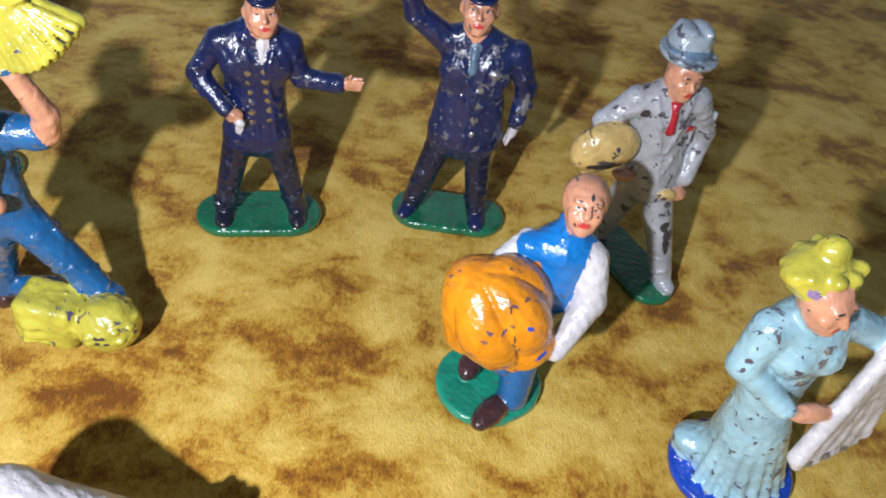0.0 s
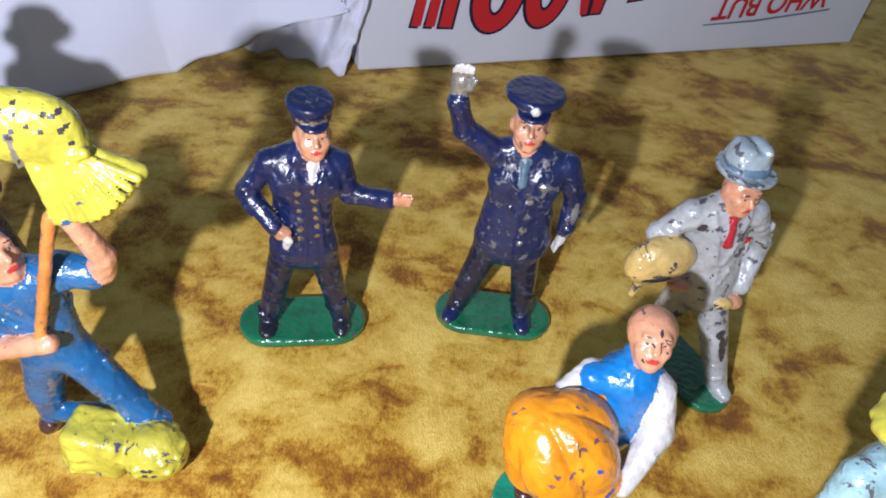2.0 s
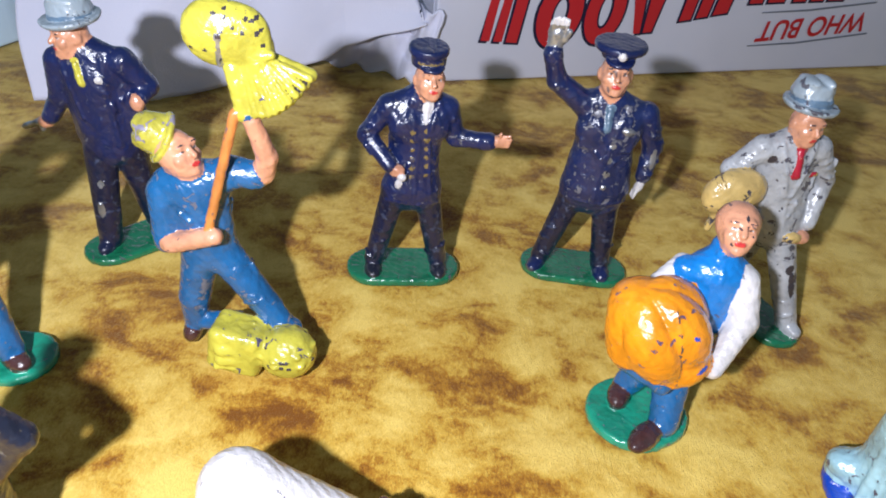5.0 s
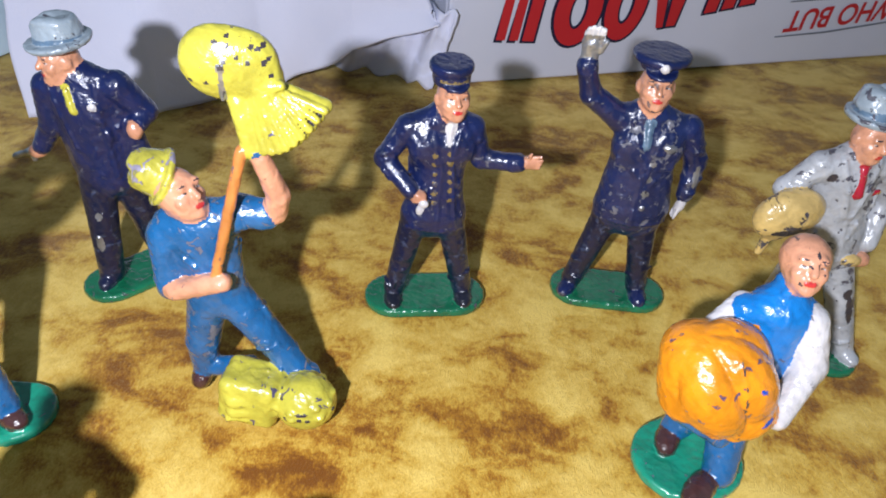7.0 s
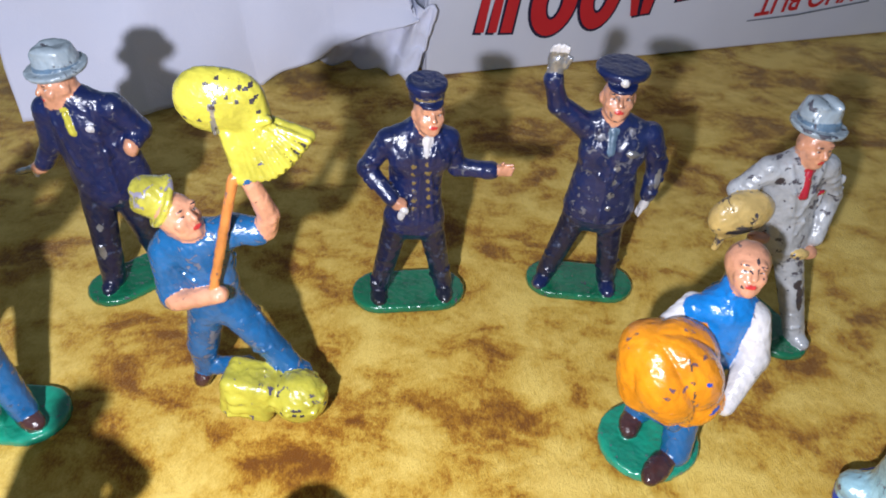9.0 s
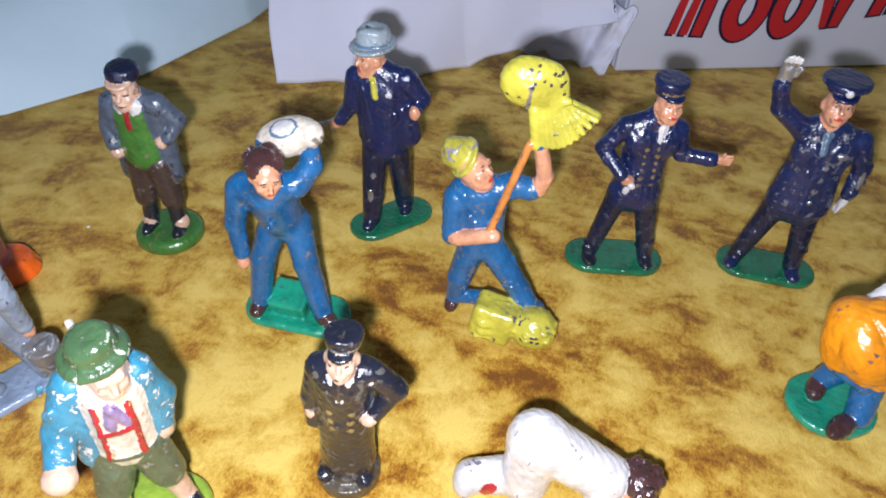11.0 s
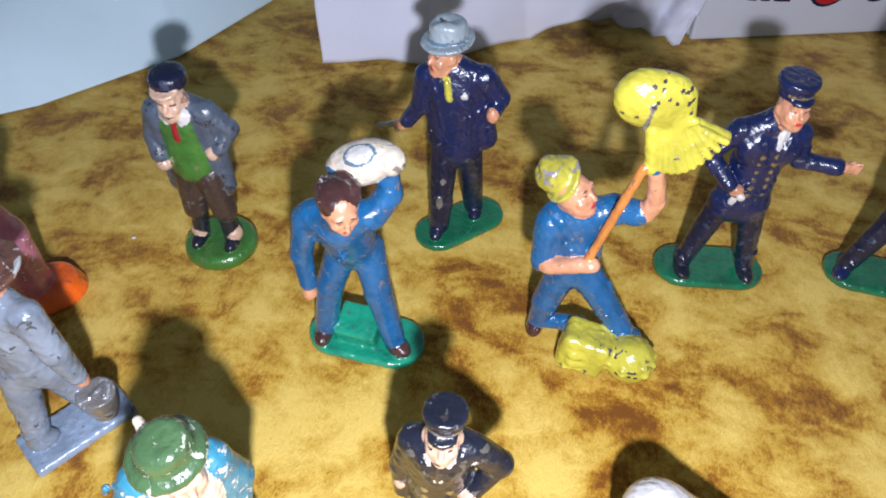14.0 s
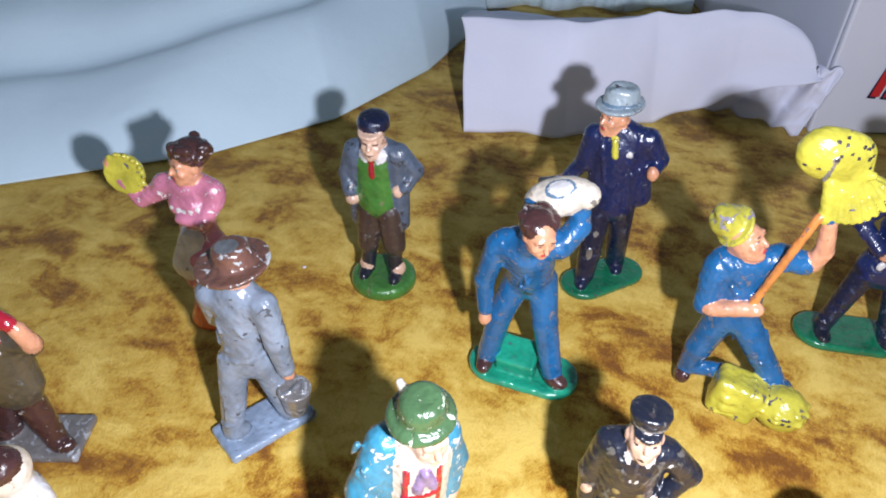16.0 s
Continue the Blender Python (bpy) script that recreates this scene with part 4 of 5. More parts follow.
# ---- woman in a pale blue dress ----
def blue_lady():
    f = Cast("blue_dress_figurine", 0.42)
    f.disc(COBALT, (0, 0, 1.0), 2, 12.0, 1.3, edge=1.0)
    f.cap(PALEBLUE, (0.6, 0, 3.5), (-3.6, 0.6, 33), 9.8, 5.4, flat=0.9)
    f.ell(PALEBLUE, (-8.0, 5.5, 5.5), (5.4, 4.4, 3.6), (0, 25, 20), melt=3.5)
    for k in range(9):
        a = radians(-75 + 18 * k)
        f.cap(PALEBLUE, (0.4 + 10.4 * math.sin(a), -9.6 * math.cos(a), 3.0), (-2.4 + 6.4 * math.sin(a), 0.5 - 5.8 * math.cos(a), 22), 0.9, 0.4, melt=1.6)
    f.cap(PALEBLUE, (-3.4, 0.6, 33), (-5.0, 0.6, 51), 6.0, 7.6, flat=0.76, melt=1.2)
    f.ell(PALEBLUE, (-7.8, -3.0, 48), (3.6, 3.4, 3.8), melt=2)
    f.ell(PALEBLUE, (-2.0, -3.0, 48), (3.6, 3.4, 3.8), melt=2)
    f.cap(PALEBLUE, (-10.2, 0.6, 53.5), (1.0, 0.6, 53.5), 3.2, melt=2)
    f.cap(PALEBLUE, (-12.2, 0.4, 53), (-14.4, -0.6, 44), 3.6, 3.0)
    f.cap(PALEBLUE, (-14.4, -0.6, 44), (-6.4, -6.2, 37), 3.0, 2.2)
    f.ell(SKIN, (-1.4, -7.4, 36.0), (4.6, 1.9, 1.9), (0, 4, 0), melt=0.4)
    f.cap(PALEBLUE, (2.6, 0.4, 53), (10.0, -0.5, 49), 3.3, 3.0)
    f.cap(PALEBLUE, (10.0, -0.5, 49), (13.0, -3.0, 54), 2.9, 2.4)
    f.ell(SKIN, (13.4, -3.6, 56.6), (2.0, 1.8, 2.2), melt=0.4)
    for k in range(9):
        u = k / 8
        f.cap(WHITE, (10.0 + 5.2 * u, -4.4 + 1.6 * u, 51.0 + 1.5 * u), (-0.6 + 17.0 * u, -10.8 + 4.2 * u + 0.7 * (k % 2), 25.0 - 3.6 * math.sin(3 * u)), 1.3, 1.8, melt=1.3)
    for k in range(7):
        f.ell(STEEL if k % 2 else WHITE, (-0.4 + 2.4 * k, -11.6 + 0.6 * k, 23.6 - 0.9 * math.sin(0.5 * k)), (1.3, 1.0, 1.0), melt=0.5)
    f.cap(PALEBLUE, (-6.4, 0, 54.5), (-6.8, -0.2, 58.8), 3.2, 3.2, melt=1.0)
    f.face((-8.2, -1.8, 62.0), 4.7, turn=14, nod=2, ears=False)
    f.ell(YELLOW, (-8.6, 1.6, 65.2), (5.8, 5.2, 4.6), (20, 0, 0), melt=0.5)
    f.ell(YELLOW, (-8.2, 2.0, 70.2), (2.6, 2.5, 2.2), melt=0.9)
    rnd = random.Random(4)
    for k in range(18):
        a, b = rnd.uniform(0, 6.28), rnd.uniform(-0.2, 0.9)
        f.ell(YELLOW, (-8.6 + 5.2 * math.cos(a), 1.6 + 4.6 * math.sin(a), 65.2 + 3.4 * b), (1.2, 1.1, 1.1), melt=1.0)
    for z in (52.6, 49.4, 46.0, 42.4):
        f.stud(STEEL, -4.6, z, 0.85)
    f.dab(VIOLET, -12.0, 65.0, 1.0, 1.0)
    f.ridge(PALEBLUE, -10.0, 57.2, -3.4, 57.2, 0.5)
    return f.make(pose(0.1375, -0.061, 0, 0, -3.5, 11), "painted lead woman figurine in a pale blue dress holding white laundry")


# ---- farmer lifting a sheaf on a fork ----
def farmer():
    f = Cast("farmer_figurine")
    f.cap(BLUE, (-3.4, 0.5, 15), (0.2, 0, 30), 3.8, 4.6)
    f.cap(BLUE, (-4.4, 1.5, 6), (-3.4, 0.5, 15), 3.0, 3.6)
    f.ell(BROWN, (-5.4, 0.4, 3.0), (2.4, 3.2, 3.0), (0, 15, 0))
    f.cap(BLUE, (-3.4, 0.6, 6.5), (7.0, -2.0, 9), 2.3, 2.6)
    f.cap(BLUE, (18.0, -4.0, 11), (5.0, 0, 29), 3.2, 4.4)
    f.creases(BLUE, (17, -3.8, 12), (7, -0.6, 26), 3.8, 6, 91)
    f.ell(BLUE, (19.6, -5.0, 9.8), (4.0, 3.4, 2.2))
    f.cap(BLUE, (2.0, 0, 30), (0.6, 0, 46), 6.5, 7.4, flat=0.75, melt=1.2)
    f.cap(BLUE, (-4.4, 0, 47.5), (8.0, 0, 50.5), 4.2, 3.8, melt=2)
    f.cap(BLUE, (-6.0, -1.0, 46), (-6.2, -2.2, 34), 3.8, 3.4)
    f.cap(SKIN, (-5.0, -4.6, 34.6), (5.2, -7.0, 38.4), 2.5, 2.1, melt=0.5)
    f.cap(BLUE, (8.6, 0, 51.5), (14.4, -0.4, 50.8), 3.6, 3.2)
    f.cap(SKIN, (16.2, -0.6, 51.5), (17.4, -1.4, 56), 2.6, 2.3, melt=0.4)
    f.cap(SKIN, (17.4, -1.4, 56), (15.0, -3.2, 65.4), 2.3, 1.9, melt=0.5)
    f.ell(BLUE, (14.6, -3.6, 66.6), (1.4, 1.4, 1.2), melt=0.3)
    f.cap(POLE, (1.2, -6.2, 28.0), (2.2, -7.4, 33), 1.1, melt=0.3)
    f.cap(POLE, (3.2, -6.8, 36.5), (11.8, -4.0, 67), 1.1, melt=0.3)
    f.folds(BLUE, (0.8, 0, 43), (7.4, 5.6, 8), 34, 1, 0.6, 0.6)
    f.folds(BLUE, (-6.2, -1.8, 40), (3.6, 3.4, 6), 9, 2, 0.6)
    f.folds(BLUE, (9, -1, 22), (4.5, 4, 7), 8, 3, 0.5)
    f.cap(BLUE, (-0.6, 0, 49), (-1.4, -0.4, 54), 3.6, 3.4, melt=1.0)
    f.face((-1.6, -1.4, 55.8), 5.1, turn=58, nod=-24, ears=False)
    f.disc(LEMON, (-4.6, 0.2, 58.8), 0, 5.8, 0.7, (0, -60, 18), edge=0.7, melt=0.4, cone=0.3)
    f.disc(LEMON, (-7.2, 0.6, 60.0), 0, 4.4, 3.0, (0, -62, 18), edge=1.4, melt=0.7, cone=-0.2)
    f.ell(LEMON, (-9.2, 0.8, 62.0), (1.4, 3.0, 1.6), melt=0.8)
    # the sheaf in the air
    f.ell(YELLOW, (9.4, -0.4, 82.6), (7.0, 4.2, 6.6), (0, 20, 0), melt=1.0)
    f.ell(YELLOW, (13.8, -0.4, 82.6), (5.8, 3.6, 5.8), melt=2.0)
    f.ell(YELLOW, (15.4, -0.4, 79.0), (5.0, 3.2, 4.8), (0, 20, 0), melt=1.6)
    for k in range(11):
        u = k / 10
        arc = math.sin(3.14 * u)
        a = (12.6 + 6.6 * u, -1.8 - 1.3 * arc, 79.0 - 0.6 * u + 1.0 * arc)
        b = (13.4 + 13.8 * u, -3.4 - 1.6 * arc, 67.4 + 7.8 * u - 2.8 * arc)
        f.cap(YELLOW, a, b, 0.55, 0.85, melt=0.08)
        f.cap(YELLOW, (a[0], a[1] + 1.7, a[2]), (b[0], b[1] + 1.9, b[2]), 1.0, 1.5, melt=0.2)
    f.cap(YELLOW, (11.8, -2.4, 78.6), (19.8, -2.8, 79.4), 1.1, 1.0, melt=0.6)
    f.cap(YELLOW, (12.0, -2.2, 76), (13.6, -3.4, 67.0), 1.8, 1.6, melt=0.8)
    for k in range(10):
        u = (k + 0.5) / 10
        arc = math.sin(3.14 * u)
        f.cap(INK, (13.2 + 8.4 * u, -2.5 - 1.6 * arc, 74.0 + 2.8 * u - 1.0 * arc), (13.4 + 13.8 * u, -3.1 - 1.6 * arc, 67.4 + 7.8 * u - 2.8 * arc), 0.25, 0.42 if k % 3 else 0.6, paint=True)
    f.cap(STEEL, (10.2, -4.2, 83.2), (9.8, -3.4, 77.0), 0.7, 0.5, melt=0.4)
    rnd = random.Random(2)
    for k in range(16):
        f.dab(INK, rnd.uniform(4, 19), rnd.uniform(80, 88), rnd.uniform(0.35, 0.6), rnd.uniform(0.3, 0.55))
    # the sheaf on the ground
    for k in range(6):
        a = radians(-70 + 34 * k)
        f.cap(YELLOW, (12.4, -9.0 - 2.6 * math.sin(a), 5.6 + 2.8 * math.cos(a)), (5.0, -8.2 - 4.2 * math.sin(a), 6.6 + 5.0 * math.cos(a)), 2.0, 2.0, melt=0.4)
    f.box(YELLOW, (8.4, -8.2, 7.0), (6.8, 5.2, 6.6), (0, 8, -12), edge=2.2, melt=0.8)
    f.ell(YELLOW, (20.6, -11.0, 6.8), (7.0, 6.2, 6.8), melt=1.5)
    f.cap(YELLOW, (13.2, -12.6, 5.0), (13.4, -6.4, 9.0), 1.3, melt=0.6)
    for k in range(10):
        x = 2.8 + 0.9 * k
        f.cap(YELLOW, (x, -13.0 - 0.06 * k, 3.0), (x + 1.4, -7.6, 13.2), 0.4, 0.4, melt=0.4)
    for k in range(44):
        a, b = rnd.uniform(0.0, 3.1), rnd.uniform(-1.2, 1.2)
        q = (20.6 + 6.8 * math.sin(b), -11.0 - 6.0 * math.cos(a) * math.cos(b), 6.6 + 6.4 * math.sin(a) * math.cos(b))
        f.ell(YELLOW if k % 2 else INK, q, (1.1, 1.1, 0.8) if k % 2 else (0.7, 0.6, 0.45), melt=0.4)
    return f.make(pose(-0.027, -0.033, 0, 0, 0, 7), "painted lead farmer figurine lifting a yellow wheat sheaf on a fork")


# ---- detective with a pistol ----
def detective():
    f = Cast("detective_figurine")
    f.disc(GREEN, (0, 1.5, 1.0), 8.5, 8.0, 1.3, (0, 0, 43), edge=1.0)
    f.cap(TROUSER, (-6.2, -4.0, 5), (-5.4, 0, 33), 3.3, 4.4)
    f.cap(TROUSER, (3.6, 8.0, 5), (1.6, 1.5, 33), 3.3, 4.4)
    f.ell(TROUSER, (-6.8, -6.0, 3.4), (2.4, 4.0, 2.0))
    f.ell(TROUSER, (4.4, 6.0, 3.4), (2.4, 4.0, 2.0))
    f.cap(NAVY, (-2.0, 0, 35), (-3.2, 0, 54), 7.4, 8.0, flat=0.66, melt=0.6)
    f.cap(NAVY, (5.6, 1.5, 38), (3.4, 0.6, 52), 4.6, 4.0, flat=0.75, melt=1.0)
    f.cap(NAVY, (-7.4, 0.8, 37), (-7.4, 0.4, 52), 3.6, 3.8, flat=0.75, melt=1.0)
    f.shoulders(NAVY, (-3.4, 0.3, 61), (-10.4, 0, 58), (5.0, 0, 58.6), 3.3)
    f.cap(NAVY, (-11.0, 0, 58), (-12.8, 0.6, 48), 3.5, 3.0)
    f.cap(NAVY, (-12.8, 0.6, 48), (-17.0, 0.6, 41.4), 2.8, 2.3)
    f.ell(SKIN, (-18.8, 1.0, 39.6), (2.3, 1.9, 1.9), melt=0.3)
    f.cap(STEEL, (-20.0, 1.4, 39.4), (-26.6, 3.6, 36.2), 1.05, 0.9, melt=0.2)
    f.cap(STEEL, (-20.6, 1.4, 39.0), (-20.4, 1.2, 37.0), 0.9, 0.7, melt=0.2)
    f.cap(NAVY, (5.4, 0, 59), (9.8, 2.0, 51.5), 3.6, 3.1)
    f.cap(NAVY, (9.8, 2.0, 51.5), (9.0, -1.4, 49.8), 3.0, 2.4)
    f.ell(SKIN, (8.6, -3.0, 48.8), (1.9, 1.8, 2.6), melt=0.3)
    f.folds(NAVY, (-2.4, 0, 47), (8.2, 5.2, 13), 16, 17, 0.5)
    f.folds(TROUSER, (-5.8, -2, 18), (3.9, 4, 11), 6, 18, 0.4)
    f.cap(SKIN, (-5.6, 0, 59), (-5.8, -0.4, 62), 3.0, melt=0.6)
    f.face((-6.0, -0.8, 64.8), 4.7, turn=-48, nod=0)
    f.disc(HATGREY, (-5.2, -0.2, 69.2), 0, 7.3, 0.85, (4, -7, 0), edge=0.7, melt=0.5, cone=0.5)
    f.disc(HATBAND, (-5.2, 0, 70.4), 0.4, 5.0, 0.8, (4, -7, 0), edge=0.4, melt=0.3)
    f.disc(HATGREY, (-5.2, 0, 72.6), 0.6, 4.7, 2.1, (4, -7, 0), edge=1.1, melt=0.4, cone=-0.2)
    f.ell(HATGREY, (-5.4, -2.6, 74.2), (3.6, 2.0, 1.1), melt=0.6)
    f.ell(HATGREY, (-5.4, 2.4, 74.2), (3.6, 2.0, 1.1), melt=0.6)
    f.ridge(NAVY, -9.0, 60, -5.6, 44, 0.6)
    f.ridge(NAVY, 1.4, 60, 2.4, 36, 0.6)
    f.cap(YELLOW, (-4.6, f.front(-4.6, 58), 59), (-3.8, f.front(-3.8, 54) + 0.1, 54.2), 0.8, 1.0, melt=0.2)
    f.stud(WHITE, 0.4, 55.0, 1.0)
    f.dab(STEEL, -6.0, 16, 1.0, 2.6)
    f.dab(STEEL, -5.0, 24, 0.8, 1.2)
    return f.make(pose(-0.063, 0.005, 0, 0, 0, 4), "painted lead detective figurine in a navy suit and grey hat")


# ---- man carrying a sack ----
def sack_man():
    f = Cast("sack_carrier_figurine", 0.40)
    f.disc(JADE, (0, 0, 1.0), 8.5, 8.7, 1.4, (0, 0, -5), edge=1.0)
    f.box(JADE, (-1.8, 0.5, 5.0), (6.0, 5.2, 4.2), (14, 0, -6), edge=0.8, melt=0.8)
    f.cap(BLUE, (-4.4, 2.0, 36), (-8.6, -0.5, 23), 4.5, 3.7)
    f.cap(BLUE, (-8.6, -0.5, 23), (-11.2, -1.6, 6.5), 3.7, 3.2)
    f.cap(BLUE, (1.8, 2.0, 36), (4.6, -1.0, 23), 4.5, 3.7)
    f.cap(BLUE, (4.6, -1.0, 23), (8.6, -3.0, 6.5), 3.7, 3.2)
    f.ell(BROWN, (-11.6, -3.8, 4.2), (2.5, 4.0, 2.3))
    f.ell(BROWN, (10.2, -4.6, 4.2), (4.2, 2.6, 2.3), (0, 0, -25))
    f.cap(BLUE, (-1.4, 1.6, 36), (-2.4, -4.0, 50), 6.2, 7.2, flat=0.85, melt=1.2)
    f.cap(BLUE, (-8.6, -5.0, 52), (4.6, -5.0, 54), 4.0, 3.8, melt=2)
    f.cap(BLUE, (-10.4, -5.0, 51), (-13.4, -4.6, 38), 3.5, 2.9)
    f.cap(BLUE, (-13.4, -4.6, 38), (-12.4, -6.0, 29), 2.7, 2.3)
    f.ell(SKIN, (-12.2, -6.4, 25.6), (1.9, 2.0, 2.6), melt=0.3)
    f.cap(BLUE, (5.8, -4.4, 54), (9.4, -2.0, 59), 3.5, 3.2)
    f.cap(BLUE, (9.4, -2.0, 59), (9.0, -1.0, 65), 2.8, 2.6)
    f.cap(SKIN, (6.6, -2.5, 48), (6.9, -2.5, 43), 1.2, 0.9, melt=0.3)
    f.ell(CREAM, (3.2, -0.6, 65.8), (9.2, 5.0, 5.2), (0, -24, 0), melt=0.5)
    f.ell(CREAM, (10.4, -2.0, 68.4), (3.0, 3.2, 3.2), melt=1.2)
    f.folds(BLUE, (-2.2, -3, 46), (6.8, 5.8, 9), 18, 4, 0.6)
    f.cap(BLUE, (-2.4, -7.0, 54), (-0.8, -9.0, 57), 3.6, 3.4, melt=1.2)
    f.face((0.6, -11.4, 60.6), 4.7, turn=34, nod=16)
    f.ell(BROWN, (-0.2, -10.2, 63.2), (4.8, 5.0, 3.8), (18, 0, 30), melt=0.4)
    rnd = random.Random(8)
    for k in range(16):
        a, b = rnd.uniform(0, 6.28), rnd.uniform(0.0, 0.9)
        f.ell(BROWN, (-0.2 + 3.9 * math.cos(a), -10.0 + 3.9 * math.sin(a), 63.2 + 3.0 * b), (1.4, 1.3, 1.1), melt=0.4)
    f.ell(HATBAND, (3.4, -3.2, 70.0), (4.0, 2.6, 2.8), (0, -26, 0), paint=True)
    f.ell(WHITE, (3.4, -3.2, 70.0), (3.1, 1.9, 3.2), (0, -26, 0), paint=True)
    for k in range(5):
        f.ell(STEEL, (11.6 + 0.3 * k, -4.6 + 0.5 * k, 68.6 - 0.8 * (k % 3)), (0.9, 0.7, 0.6), paint=True)
    f.ell(BLUE, (-3.5, -3.6, 62.0), (5.0, 4.0, 3.4), (0, -26, 0), paint=True)
    f.ridge(BLUE, -8.0, 52, -3.0, 49, 0.5)
    f.dab(INK, -1.2, 35.0, 1.6, 0.8)
    return f.make(pose(-0.079, -0.047, 0, 0, 0, 4), "painted lead figurine in blue overalls carrying a white sack")


# ---- old man with a green waistcoat ----
def old_man():
    f = Cast("old_man_figurine", 0.38)
    f.disc(MOSS, (0, 0, 1.6), 0, 11.5, 2.6, edge=2.2)
    f.cap(BLACK, (-5.4, -0.6, 6), (-4.6, 0, 16), 2.5, 2.7)
    f.cap(BLACK, (4.6, -0.8, 6), (4.0, 0, 16), 2.5, 2.7)
    for x in (-5.8, 5.2):
        f.ell(BLACK, (x, -3.2, 5.2), (2.1, 3.8, 1.8))
        f.cap(PALE, (x + 0.2, -0.6, 7.2), (x + 0.2, -0.6, 7.6), 2.75, melt=0.3)
    f.cap(BREECH, (-4.8, -0.4, 17), (-3.6, 0, 31), 3.8, 4.8)
    f.cap(BREECH, (4.4, -0.4, 17), (2.6, 0, 31), 3.8, 4.8)
    f.cap(MOSS, (-1.0, -0.8, 35), (-1.2, -0.4, 48), 6.4, 6.6, flat=0.74, melt=0.4)
    for s, x in ((-1, -8.0), (1, 6.2)):
        f.cap(SLATE, (x, 1.2, 26), (x * 0.86 - 0.2, 0.4, 49), 3.2, 4.4, flat=0.95, melt=0.6)
    f.cap(SLATE, (-1, 2.6, 27), (-1, 2.2, 50), 7.0, 7.0, flat=0.5, melt=0.8)
    f.cap(SLATE, (-6.8, 0.4, 52), (4.8, 0.4, 52.5), 3.7, melt=1.5)
    f.cap(SLATE, (-8.4, 0.4, 52), (-11.0, 0.4, 43), 3.4, 3.1)
    f.cap(SLATE, (-11.0, 0.4, 43), (-9.6, -2.4, 38.6), 3.0, 2.6)
    f.ell(PALE, (-8.8, -3.4, 35.6), (2.3, 1.8, 2.0), melt=0.3)
    f.cap(SLATE, (6.4, 0.4, 52.5), (11.0, 1.6, 46.5), 3.4, 3.0)
    f.cap(SLATE, (11.0, 1.6, 46.5), (8.6, -1.6, 42), 2.8, 2.4)
    f.ell(PALE, (6.6, -2.8, 40.6), (1.7, 1.6, 2.4), melt=0.3)
    f.cap(WHITE, (-3.6, -2.4, 53), (-1.2, -4.2, 47), 2.0, 0.9, melt=0.6)
    f.cap(WHITE, (1.6, -2.4, 53), (-1.0, -4.2, 47), 2.0, 0.9, melt=0.6)
    f.cap(CRIMSON, (-1.2, -4.8, 52), (-1.0, -5.0, 46.6), 0.7, 1.0, melt=0.2)
    f.face((-1.4, -1.6, 56.6), 4.6, PALE, nod=-4, features=False)
    f.disc(TROUSER, (-1.4, -0.4, 62.6), 0, 5.0, 1.5, (8, 0, 0), edge=1.0, melt=0.5)
    f.ell(TROUSER, (-1.2, -0.6, 64.2), (4.8, 4.8, 1.9), (8, 0, 0), melt=0.8)
    f.disc(PALE, (-1.4, -3.6, 61.2), 0, 3.9, 0.7, (16, 0, 0), edge=0.5, melt=0.4)
    for x in (-3.0, 0.4):
        f.dab(INK, x, 57.6, 1.0, 0.35)
    f.dab(INK, -1.4, 54.0, 1.4, 0.3)
    return f.make(pose(-0.1365, -0.022, 0, 0, 0, 6), "painted old man figurine, green waistcoat and grey jacket, round base")


